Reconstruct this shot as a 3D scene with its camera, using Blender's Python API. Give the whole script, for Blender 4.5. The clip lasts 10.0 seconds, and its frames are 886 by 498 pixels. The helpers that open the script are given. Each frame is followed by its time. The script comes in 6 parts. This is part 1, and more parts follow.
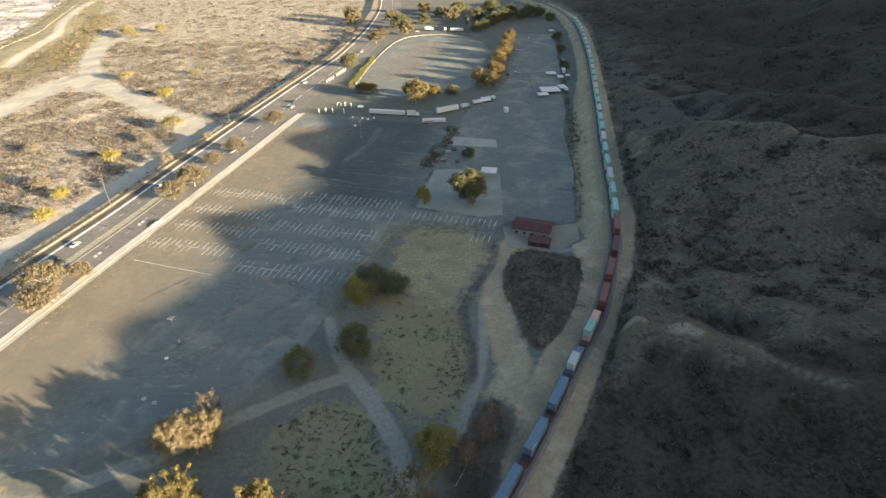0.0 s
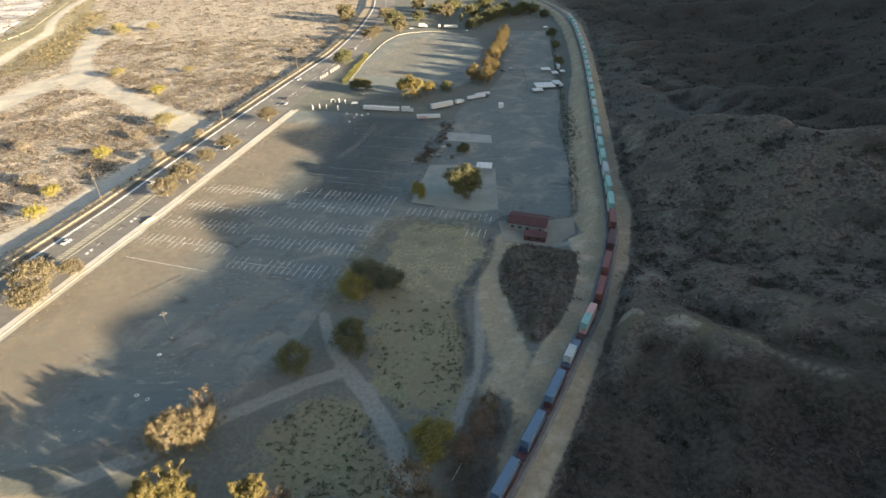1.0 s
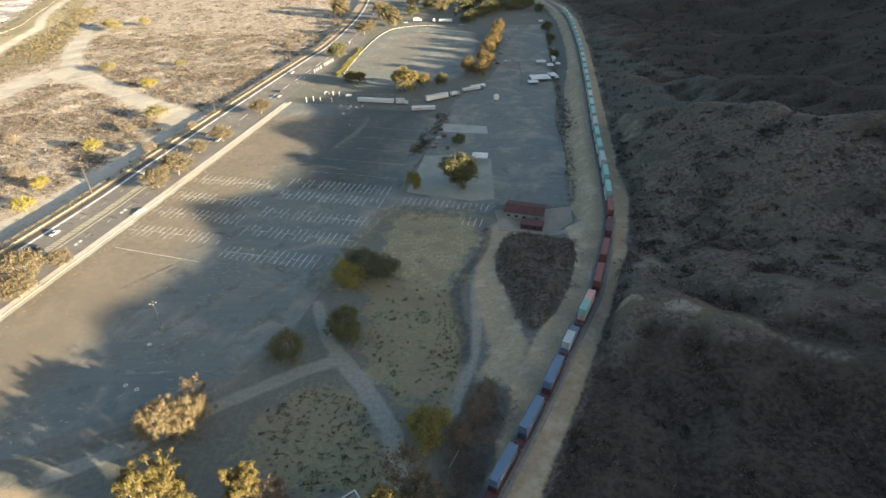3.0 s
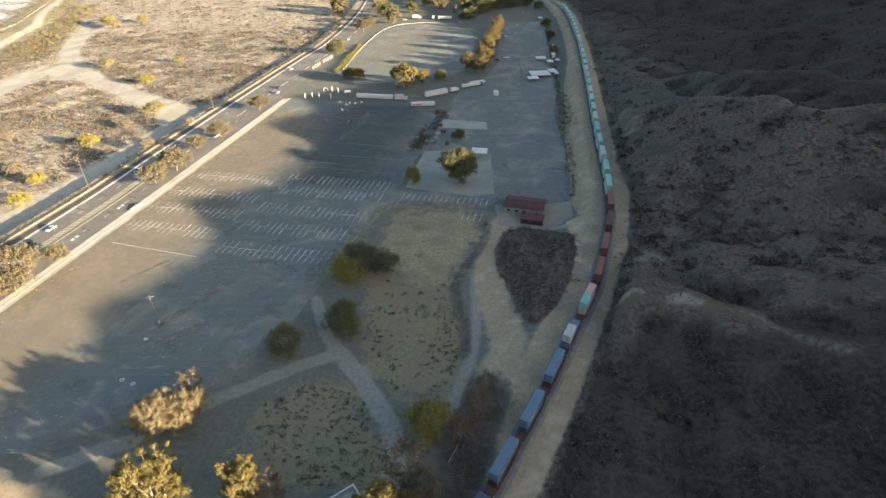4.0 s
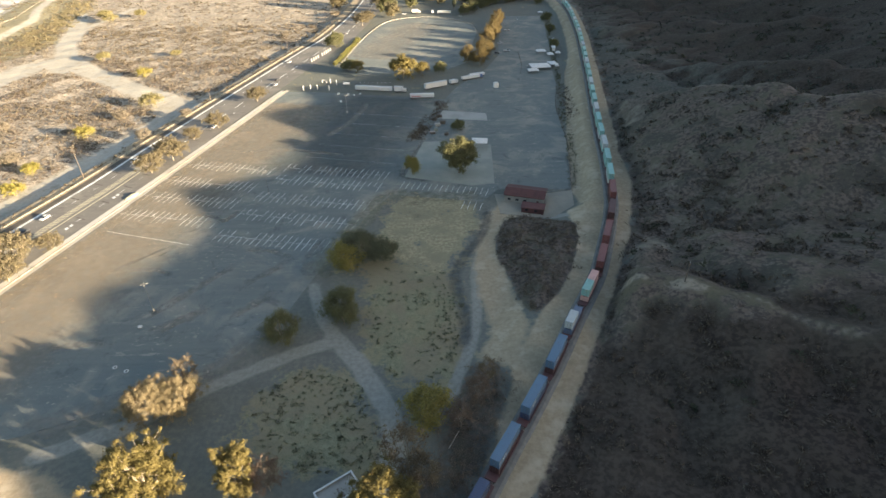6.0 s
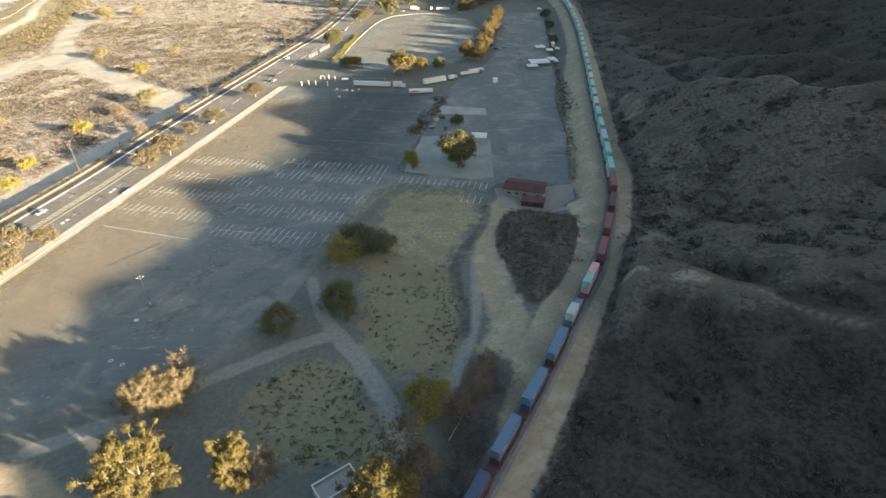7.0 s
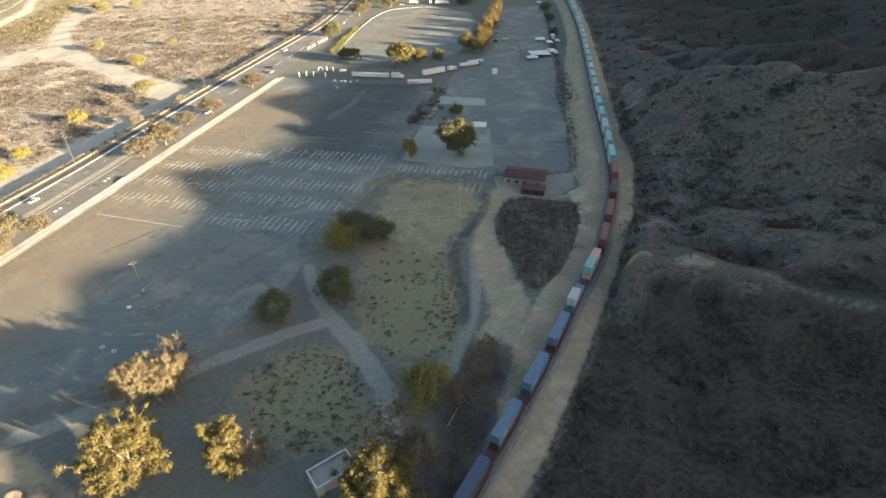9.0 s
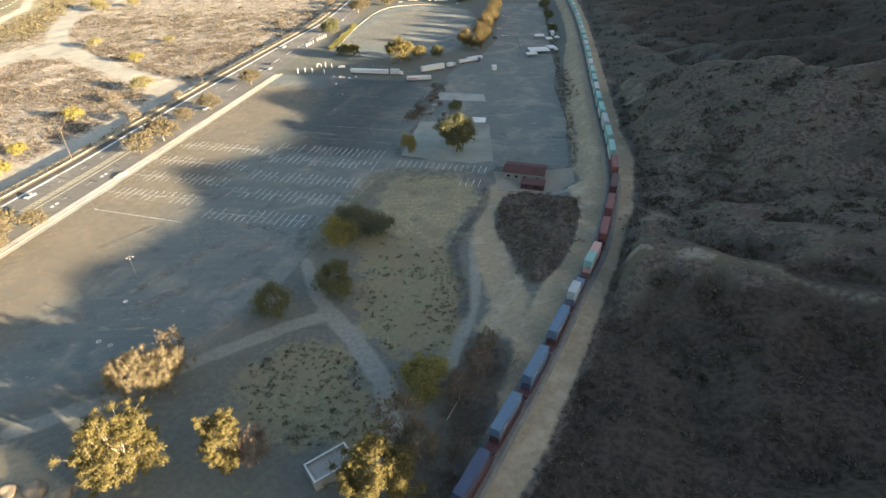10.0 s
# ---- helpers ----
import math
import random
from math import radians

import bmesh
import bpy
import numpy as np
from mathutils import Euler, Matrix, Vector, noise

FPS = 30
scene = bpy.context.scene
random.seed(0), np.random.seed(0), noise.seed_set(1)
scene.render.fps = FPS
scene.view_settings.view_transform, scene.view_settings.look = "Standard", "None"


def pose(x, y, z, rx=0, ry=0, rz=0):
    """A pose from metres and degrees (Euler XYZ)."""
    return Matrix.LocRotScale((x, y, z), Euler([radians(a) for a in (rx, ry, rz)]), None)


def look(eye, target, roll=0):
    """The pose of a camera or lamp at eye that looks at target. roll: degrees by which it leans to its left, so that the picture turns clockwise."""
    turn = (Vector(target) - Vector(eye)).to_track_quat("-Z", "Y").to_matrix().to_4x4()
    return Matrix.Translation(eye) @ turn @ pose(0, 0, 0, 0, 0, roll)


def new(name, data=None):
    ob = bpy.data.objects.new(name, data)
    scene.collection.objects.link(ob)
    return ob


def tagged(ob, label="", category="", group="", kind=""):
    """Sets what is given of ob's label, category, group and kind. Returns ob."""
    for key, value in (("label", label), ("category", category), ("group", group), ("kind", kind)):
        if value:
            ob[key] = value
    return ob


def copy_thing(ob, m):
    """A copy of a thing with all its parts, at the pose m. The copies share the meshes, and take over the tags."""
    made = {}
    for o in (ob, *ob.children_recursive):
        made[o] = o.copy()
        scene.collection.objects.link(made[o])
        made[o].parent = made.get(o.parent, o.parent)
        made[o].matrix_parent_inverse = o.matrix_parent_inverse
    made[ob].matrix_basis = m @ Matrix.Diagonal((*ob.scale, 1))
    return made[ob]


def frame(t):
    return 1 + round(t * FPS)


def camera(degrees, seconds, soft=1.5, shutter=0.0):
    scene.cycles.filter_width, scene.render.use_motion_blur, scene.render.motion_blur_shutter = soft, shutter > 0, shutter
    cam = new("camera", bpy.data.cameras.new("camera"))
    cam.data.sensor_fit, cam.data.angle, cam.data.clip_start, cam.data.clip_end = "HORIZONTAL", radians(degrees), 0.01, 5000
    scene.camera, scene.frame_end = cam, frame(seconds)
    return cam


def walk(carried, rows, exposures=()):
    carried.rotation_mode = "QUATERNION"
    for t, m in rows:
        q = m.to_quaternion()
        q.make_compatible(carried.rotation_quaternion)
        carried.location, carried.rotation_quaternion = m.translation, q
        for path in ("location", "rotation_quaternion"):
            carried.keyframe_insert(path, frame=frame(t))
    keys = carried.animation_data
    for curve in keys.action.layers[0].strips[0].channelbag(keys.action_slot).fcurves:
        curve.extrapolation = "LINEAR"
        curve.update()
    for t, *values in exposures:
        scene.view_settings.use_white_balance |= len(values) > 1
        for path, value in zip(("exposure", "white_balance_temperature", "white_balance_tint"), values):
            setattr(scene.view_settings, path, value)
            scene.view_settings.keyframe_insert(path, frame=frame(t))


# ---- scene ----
cam = camera(78.0, 10.0, soft=1.5)
# seconds, place, heading, pitch, roll (degrees): a drone that sinks from 133 m to 106 m
ROWS = [
    (0.0, -0.09, -0.94, 133.45, -1.104, -33.162, -0.484),
    (0.5, -0.08, -0.92, 132.25, -0.813, -33.200, -0.525),
    (1.0, -0.04, -0.85, 130.99, -0.556, -33.240, -0.558),
    (1.5, -0.03, -0.79, 129.63, -0.343, -33.259, -0.585),
    (2.0, 0.02, -0.71, 128.20, -0.200, -33.272, -0.592),
    (2.5, 0.01, -0.62, 126.79, -0.113, -33.286, -0.597),
    (4.0, 0.05, -0.24, 122.80, -0.003, -33.345, -0.642),
    (4.5, 0.04, -0.08, 121.42, -0.011, -33.353, -0.656),
    (5.0, 0.00, 0.00, 120.00, 0.000, -33.347, -0.658),
    (5.5, -0.05, 0.03, 118.56, 0.017, -33.350, -0.659),
    (7.0, -0.12, 0.12, 114.21, 0.148, -33.403, -0.717),
    (7.5, -0.05, 0.23, 112.79, 0.160, -33.426, -0.742),
    (8.0, 0.03, 0.38, 111.40, 0.172, -33.462, -0.746),
    (8.5, 0.06, 0.49, 110.05, 0.200, -33.487, -0.747),
    (9.0, 0.10, 0.56, 108.72, 0.198, -33.511, -0.743),
    (9.5, 0.13, 0.60, 107.51, 0.226, -33.540, -0.758),
    (10.0, 0.15, 0.62, 106.41, 0.260, -33.540, -0.780),
]


def drone(x, y, z, heading, pitch, roll):
    a, p = radians(heading), radians(pitch)
    ahead = Vector((math.sin(a) * math.cos(p), math.cos(a) * math.cos(p), math.sin(p)))
    return look((x, y, z), Vector((x, y, z)) + ahead * 10, roll)


walk(cam, [(t, drone(*row)) for t, *row in ROWS], [(0.0, 2.87), (5.0, 2.95), (10.0, 3.04)])

# ---- light ----
SUN_EL, SUN_AZ = radians(9.8), radians(114.9)      # azimuth clockwise from +y
SUN_WAY = Vector((math.sin(SUN_AZ), math.cos(SUN_AZ), 0))
sun = new("sun", bpy.data.lights.new("sun", "SUN"))
sun.data.energy, sun.data.angle, sun.data.color = 4.8, radians(0.5), (1.0, 0.805, 0.555)
sun.matrix_world = look((SUN_WAY * 900 + Vector((0, 0, 160))), (0, 0, 160 - 900 * math.tan(SUN_EL)))
world = bpy.data.worlds.new("sky")
scene.world = world
world.use_nodes = True
wn = world.node_tree.nodes
sky = wn.new("ShaderNodeTexSky")
sky.sky_type, sky.sun_disc = "NISHITA", False
sky.sun_elevation, sky.sun_rotation = SUN_EL, SUN_AZ
sky.dust_density, sky.air_density, sky.ozone_density = 2.0, 1.0, 1.0
wn["Background"].inputs["Strength"].default_value = 0.057
world.node_tree.links.new(sky.outputs["Color"], wn["Background"].inputs["Color"])


# ---- materials ----
class Graph:
    """A short hand for building one node material."""

    def __init__(self, name, rough=0.9, metal=0.0, spec=0.3):
        self.mat = bpy.data.materials.new(name)
        self.mat.use_nodes = True
        self.t = self.mat.node_tree
        self.n = self.t.nodes
        self.p = self.n["Principled BSDF"]
        self.p.inputs["Roughness"].default_value = rough
        self.p.inputs["Metallic"].default_value = metal
        self.p.inputs["Specular IOR Level"].default_value = spec

    def link(self, a, b):
        self.t.links.new(a, b)

    def put(self, sock, v):
        if hasattr(v, "is_linked"):
            self.link(v, sock)
        elif isinstance(v, (tuple, list)):
            sock.default_value = (*v, 1.0)[:len(sock.default_value)]
        else:
            sock.default_value = v

    def where(self):
        return self.n.new("ShaderNodeNewGeometry").outputs["Position"]

    def local(self):
        return self.n.new("ShaderNodeTexCoord").outputs["Object"]

    def stretch(self, vec, sx, sy, sz, rz=0.0):
        m = self.n.new("ShaderNodeMapping")
        m.inputs["Scale"].default_value = (sx, sy, sz)
        m.inputs["Rotation"].default_value = (0, 0, rz)
        self.link(vec, m.inputs["Vector"])
        return m.outputs["Vector"]

    def noise(self, vec, scale, detail=4.0, rough=0.6, warp=0.0):
        m = self.n.new("ShaderNodeTexNoise")
        m.inputs["Scale"].default_value, m.inputs["Detail"].default_value = scale, detail
        m.inputs["Roughness"].default_value, m.inputs["Distortion"].default_value = rough, warp
        self.link(vec, m.inputs["Vector"])
        return m.outputs["Fac"]

    def cells(self, vec, scale, feature="F1", out="Distance"):
        m = self.n.new("ShaderNodeTexVoronoi")
        m.feature = feature
        m.inputs["Scale"].default_value = scale
        self.link(vec, m.inputs["Vector"])
        return m.outputs[out]

    def ramp(self, fac, lo, hi, smooth=True):
        m = self.n.new("ShaderNodeMapRange")
        m.interpolation_type = "SMOOTHSTEP" if smooth else "LINEAR"
        m.inputs["From Min"].default_value, m.inputs["From Max"].default_value = lo, hi
        self.link(fac, m.inputs["Value"])
        return m.outputs["Result"]

    def math(self, op, a, b=0.0):
        m = self.n.new("ShaderNodeMath")
        m.operation = op
        self.put(m.inputs[0], a)
        self.put(m.inputs[1], b)
        return m.outputs[0]

    def mix(self, fac, a, b, blend="MIX"):
        m = self.n.new("ShaderNodeMix")
        m.data_type, m.blend_type = "RGBA", blend
        self.put(m.inputs[0], fac)
        self.put(m.inputs[6], a)
        self.put(m.inputs[7], b)
        return m.outputs[2]

    def attr(self, name):
        m = self.n.new("ShaderNodeAttribute")
        m.attribute_name = name
        return m.outputs["Fac"]

    def colour(self, c):
        self.put(self.p.inputs["Base Color"], c)
        return self

    def bump(self, h, strength=0.4, dist=0.1):
        m = self.n.new("ShaderNodeBump")
        m.inputs["Strength"].default_value, m.inputs["Distance"].default_value = strength, dist
        self.link(h, m.inputs["Height"])
        self.link(m.outputs["Normal"], self.p.inputs["Normal"])
        return self


def plain(name, c, c2=None, scale=2.0, fine=18.0, rough=0.8, metal=0.0, bump=0.2):
    """A surface of one colour that wears towards a second one in blotches and in fine grain."""
    g = Graph(name, rough, metal)
    v = g.local()
    c2 = c2 or tuple(0.7 * k for k in c)
    a = g.mix(g.ramp(g.noise(v, scale), 0.35, 0.7), c, c2)
    g.colour(g.mix(g.math("MULTIPLY", g.noise(v, fine, 3), 0.35), a, tuple(0.55 * k for k in c2)))
    g.bump(g.noise(v, fine, 3), bump, 0.02)
    return g.mat


def by_piece(name, tones, rough=0.8, spread=0.3):
    """Tones shared out by loose piece, for leaves and scrub."""
    g = Graph(name, rough, spec=0.15)
    m = g.n.new("ShaderNodeValToRGB")
    m.color_ramp.interpolation = "LINEAR"
    while len(m.color_ramp.elements) < len(tones):
        m.color_ramp.elements.new(0.5)
    for i, (e, c) in enumerate(zip(m.color_ramp.elements, tones)):
        e.position, e.color = i / (len(tones) - 1), (*c, 1)
    g.link(g.n.new("ShaderNodeNewGeometry").outputs["Random Per Island"], m.inputs["Fac"])
    big = g.ramp(g.noise(g.where(), 0.22, 3), 0.3, 0.75)
    g.colour(g.mix(g.math("MULTIPLY", big, spread), m.outputs["Color"], tones[0]))
    tr = g.n.new("ShaderNodeBsdfTranslucent")
    mx = g.n.new("ShaderNodeMixShader")
    mx.inputs[0].default_value = 0.25
    g.link(m.outputs["Color"], tr.inputs["Color"])
    g.link(g.p.outputs[0], mx.inputs[1])
    g.link(tr.outputs[0], mx.inputs[2])
    g.link(mx.outputs[0], g.n["Material Output"].inputs["Surface"])
    return g.mat


def ground_material():
    """Soil, with dry grass, scrub hill, sand and pale dirt where the sheet's own zones say so, and shade painted on the
    hill.
    """
    g = Graph("ground", 0.95, spec=0.1)
    v = g.where()
    big, mid, fine, grain = g.noise(v, 0.03, 5), g.noise(v, 0.16, 5), g.noise(v, 0.7, 5), g.noise(v, 2.6, 4)

    edge = g.noise(v, 0.07, 5, 0.6, 0.8)

    def zone(name, soft=0.5, amp=1.0):
        a = g.math("ADD", g.attr(name), g.math("MULTIPLY", g.math("SUBTRACT", mid, 0.5), 1.1 * amp))
        a = g.math("ADD", a, g.math("MULTIPLY", g.math("SUBTRACT", edge, 0.5), 0.9 * amp * amp))
        a = g.math("ADD", a, g.math("MULTIPLY", g.math("SUBTRACT", fine, 0.5), 0.8 * amp))
        return g.ramp(a, 0.5 - soft / 2, 0.5 + soft / 2)

    soil = g.mix(g.ramp(fine, 0.35, 0.65), (0.104, 0.112, 0.100), (0.138, 0.140, 0.120))
    soil = g.mix(g.ramp(mid, 0.45, 0.7), soil, (0.104, 0.109, 0.098))
    grass = g.mix(g.ramp(fine, 0.35, 0.66), (0.152, 0.150, 0.095), (0.220, 0.210, 0.135))
    grass = g.mix(g.ramp(mid, 0.45, 0.62), grass, (0.196, 0.175, 0.110))
    grass = g.mix(g.ramp(grain, 0.52, 0.66), grass, (0.088, 0.094, 0.050))
    grass = g.mix(g.math("MULTIPLY", g.ramp(g.noise(v, 0.06, 4, 0.6, 0.5), 0.46, 0.58), 0.6), grass, g.mix(g.ramp(fine, 0.4, 0.6), (0.225, 0.186, 0.125), (0.165, 0.140, 0.097)))
    straw = g.mix(g.ramp(fine, 0.38, 0.62), (0.285, 0.255, 0.165), (0.190, 0.172, 0.112))
    straw = g.mix(g.ramp(g.noise(v, 0.09, 5, 0.6, 0.6), 0.42, 0.66), straw, (0.190, 0.170, 0.114))
    river = g.mix(g.ramp(fine, 0.43, 0.56), (0.195, 0.168, 0.126), (0.345, 0.292, 0.228))
    river = g.mix(g.ramp(mid, 0.5, 0.66), river, (0.47, 0.41, 0.325))
    river = g.mix(g.ramp(grain, 0.50, 0.66), river, (0.120, 0.098, 0.074))
    river = g.mix(g.math("MULTIPLY", g.ramp(g.noise(g.stretch(v, 0.5, 1.3, 1.0, 0.5), 0.75, 5, 0.7, 0.4), 0.54, 0.60), 0.75), river, (0.50, 0.455, 0.38))
    sand = g.mix(g.ramp(fine, 0.3, 0.7), (0.325, 0.305, 0.258), (0.40, 0.375, 0.32))
    sand = g.mix(g.ramp(mid, 0.55, 0.7), sand, (0.29, 0.255, 0.20))
    hill = g.mix(g.ramp(fine, 0.38, 0.62), (0.049, 0.040, 0.035), (0.126, 0.099, 0.081))
    hill = g.mix(g.math("MULTIPLY", g.ramp(mid, 0.48, 0.60), 0.75), hill, g.mix(g.ramp(grain, 0.4, 0.6), (0.074, 0.070, 0.052), (0.104, 0.093, 0.066)))
    hill = g.mix(g.math("MULTIPLY", g.ramp(g.noise(v, 0.055, 6, 0.68, 0.4), 0.53, 0.62), 0.7), hill, (0.046, 0.045, 0.038))
    hill = g.mix(g.math("MULTIPLY", g.ramp(g.noise(v, 0.33, 7, 0.7, 0.9), 0.56, 0.64), 0.7), hill, (0.146, 0.124, 0.106))
    hill = g.mix(g.ramp(grain, 0.55, 0.7), hill, (0.040, 0.039, 0.033))
    hill = g.mix(g.math("MULTIPLY", zone("meadow", 0.7), 0.75), hill, g.mix(g.ramp(fine, 0.4, 0.6), (0.122, 0.110, 0.064), (0.086, 0.080, 0.050)))
    # Bare earth, and the lighter paint along the crests.
    hill = g.mix(g.math("MULTIPLY", zone("bare", 0.5), 0.85), hill, g.mix(g.ramp(fine, 0.4, 0.6), (0.245, 0.212, 0.170), (0.150, 0.130, 0.102)))
    hill = g.mix(g.math("MULTIPLY", zone("far_tone", 0.8, 0.6), 0.72), hill, g.mix(g.ramp(fine, 0.38, 0.62), (0.038, 0.047, 0.042), (0.076, 0.086, 0.076)))
    # Dark brush colour, with deeper shade painted in by the hollow zone.
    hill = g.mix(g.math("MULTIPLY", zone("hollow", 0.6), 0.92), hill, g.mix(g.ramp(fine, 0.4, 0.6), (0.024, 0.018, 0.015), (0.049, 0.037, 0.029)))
    dirt = g.mix(g.ramp(fine, 0.3, 0.7), (0.320, 0.262, 0.180), (0.250, 0.205, 0.140))
    dirt = g.mix(g.ramp(mid, 0.5, 0.7), dirt, (0.365, 0.310, 0.228))
    pale = g.mix(g.ramp(fine, 0.3, 0.7), (0.238, 0.236, 0.208), (0.175, 0.174, 0.153))
    c = soil
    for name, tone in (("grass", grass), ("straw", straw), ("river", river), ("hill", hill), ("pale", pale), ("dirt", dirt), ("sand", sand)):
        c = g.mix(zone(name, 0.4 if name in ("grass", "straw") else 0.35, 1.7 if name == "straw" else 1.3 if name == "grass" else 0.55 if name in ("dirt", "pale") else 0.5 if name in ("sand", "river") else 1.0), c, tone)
    g.colour(g.mix(g.math("MULTIPLY", g.ramp(big, 0.35, 0.7), 0.22), c, (0.10, 0.09, 0.07), "MIX"))
    h = g.math("ADD", g.math("MULTIPLY", fine, 0.7), g.math("MULTIPLY", grain, 0.3))
    return g.bump(h, 0.4, 0.4).mat


def asphalt_material(name, dark, worn, stain, along):
    """Old asphalt: tyre-worn streaks along the aisles, washed-out patches and hairline cracks."""
    g = Graph(name, 0.88, spec=0.25)
    v = g.where()
    streak = g.noise(g.stretch(v, 0.07, 0.8, 1, -along), 0.5, 5)
    blot, fine = g.noise(v, 0.045, 6, 0.62, 0.6), g.noise(v, 1.2, 5)
    c = g.mix(g.math("MULTIPLY", g.ramp(streak, 0.3, 0.75), 0.55), dark, worn)
    c = g.mix(g.math("MULTIPLY", g.ramp(blot, 0.46, 0.68), 0.85), c, stain)
    scuff = g.ramp(g.noise(g.stretch(v, 0.35, 1.0, 1, -along), 0.45, 8, 0.72, 0.5), 0.575, 0.66)
    c = g.mix(g.math("MULTIPLY", scuff, 0.6), c, tuple(1.25 * k for k in stain))
    c = g.mix(g.math("MULTIPLY", g.ramp(g.noise(v, 0.12, 5, 0.6, 1.0), 0.56, 0.70), 0.65), c, tuple(0.6 * k for k in dark))
    c = g.mix(g.math("MULTIPLY", fine, 0.35), c, tuple(0.65 * k for k in dark))
    fleck = g.math("MULTIPLY", g.ramp(g.noise(g.stretch(v, 0.55, 1.0, 1, -along), 0.9, 6, 0.75), 0.58, 0.64), g.ramp(g.noise(v, 0.035, 4, 0.6, 0.8), 0.48, 0.58))
    c = g.mix(g.math("MULTIPLY", fleck, 0.85), c, tuple(1.35 * k for k in stain))
    crack = g.cells(g.stretch(v, 0.16, 0.10, 1), 1.0, "DISTANCE_TO_EDGE")
    c = g.mix(g.math("MULTIPLY", g.ramp(crack, 0.012, 0.0), 0.18), c, (0.02, 0.02, 0.02))
    g.colour(c)
    return g.bump(fine, 0.3, 0.03).mat


M = {}
M["ground"] = ground_material()


def see_through(m, scale, lo, hi):
    """Lets a worn film break up into patches."""
    nt = m.node_tree
    n = nt.nodes.new("ShaderNodeTexNoise")
    n.inputs["Scale"].default_value, n.inputs["Detail"].default_value, n.inputs["Roughness"].default_value = scale, 7.0, 0.65
    p = nt.nodes.new("ShaderNodeNewGeometry")
    r = nt.nodes.new("ShaderNodeMapRange")
    r.inputs["From Min"].default_value, r.inputs["From Max"].default_value = lo, hi
    nt.links.new(p.outputs["Position"], n.inputs["Vector"])
    nt.links.new(n.outputs["Fac"], r.inputs["Value"])
    nt.links.new(r.outputs["Result"], nt.nodes["Principled BSDF"].inputs["Alpha"])


M["lot"] = asphalt_material("lot_asphalt", (0.112, 0.130, 0.126), (0.165, 0.176, 0.165), (0.250, 0.232, 0.192), radians(78))
M["road"] = asphalt_material("road_asphalt", (0.125, 0.118, 0.108), (0.175, 0.163, 0.147), (0.20, 0.185, 0.16), radians(78))
M["verge"] = plain("sandy_concrete", (0.39, 0.36, 0.31), (0.29, 0.265, 0.225), 0.12, 1.5, 0.95)
M["kerbstone"] = plain("pale_pavement", (0.50, 0.47, 0.415), (0.40, 0.375, 0.33), 0.2, 1.5, 0.9)
M["concrete"] = plain("concrete", (0.36, 0.34, 0.30), (0.26, 0.24, 0.21), 0.15, 2.0, 0.9)
M["apron"] = plain("old_apron", (0.19, 0.18, 0.15), (0.25, 0.23, 0.185), 0.12, 1.2, 0.9)
# Pale concrete with large dark patches.
M["channel"] = plain("patchy_concrete", (0.62, 0.60, 0.57), (0.16, 0.15, 0.15), 0.022, 0.4, 0.9)
M["render_grey"] = plain("grey_render", (0.23, 0.225, 0.205), (0.18, 0.175, 0.16), 0.4, 4.0, 0.9)
M["slab"] = plain("old_slab", (0.185, 0.205, 0.185), (0.25, 0.26, 0.23), 0.10, 1.0, 0.9)
M["pale_slab"] = plain("pale_slab", (0.30, 0.31, 0.285), (0.24, 0.245, 0.225), 0.10, 1.0, 0.9)
M["wall"] = plain("rendered_wall", (0.34, 0.30, 0.235), (0.25, 0.22, 0.17), 0.3, 3.0, 0.9)
M["ballast"] = plain("ballast", (0.118, 0.118, 0.114), (0.170, 0.166, 0.156), 0.5, 6.0, 0.95, bump=0.6)
M["gutter"] = plain("dark_gutter_soil", (0.056, 0.050, 0.043), (0.086, 0.076, 0.064), 0.2, 2.0, 0.95)
M["steel"] = plain("worn_steel", (0.28, 0.26, 0.25), (0.16, 0.10, 0.07), 1.0, 8.0, 0.45, 0.8)
M["white"] = plain("white_paint", (0.60, 0.60, 0.58), (0.47, 0.47, 0.45), 0.8, 9.0, 0.6)
M["line"] = plain("worn_line_paint", (0.74, 0.75, 0.72), (0.50, 0.51, 0.49), 0.35, 3.0, 0.8, bump=0.0)
see_through(M["line"], 0.16, 0.27, 0.47)
M["yellow_line"] = plain("yellow_line_paint", (0.50, 0.46, 0.32), (0.36, 0.33, 0.23), 0.35, 3.0, 0.8, bump=0.0)
M["bark"] = plain("bark", (0.16, 0.13, 0.10), (0.26, 0.23, 0.19), 1.5, 9.0, 0.95, bump=0.6)
M["pale_bark"] = plain("pale_bark", (0.42, 0.37, 0.30), (0.25, 0.21, 0.17), 1.0, 7.0, 0.9, bump=0.4)
M["dark_red"] = plain("dark_red_roof", (0.095, 0.042, 0.040), (0.068, 0.033, 0.031), 0.4, 5.0, 0.8)
M["black"] = plain("black_rubber", (0.02, 0.02, 0.02), (0.03, 0.03, 0.03), 2.0, 9.0, 0.8)
M["wood"] = plain("pole_wood", (0.080, 0.063, 0.050), (0.12, 0.098, 0.078), 1.0, 9.0, 0.9)
M["glass"] = plain("dark_glass", (0.02, 0.025, 0.03), (0.03, 0.03, 0.035), 1.0, 2.0, 0.12, bump=0.0)
M["gold"] = by_piece("gold_leaves", [(0.115, 0.094, 0.034), (0.149, 0.122, 0.044), (0.130, 0.109, 0.040), (0.174, 0.141, 0.055)])
M["tan"] = by_piece("tan_leaves", [(0.158, 0.128, 0.074), (0.210, 0.171, 0.100), (0.185, 0.151, 0.088), (0.240, 0.196, 0.118)])
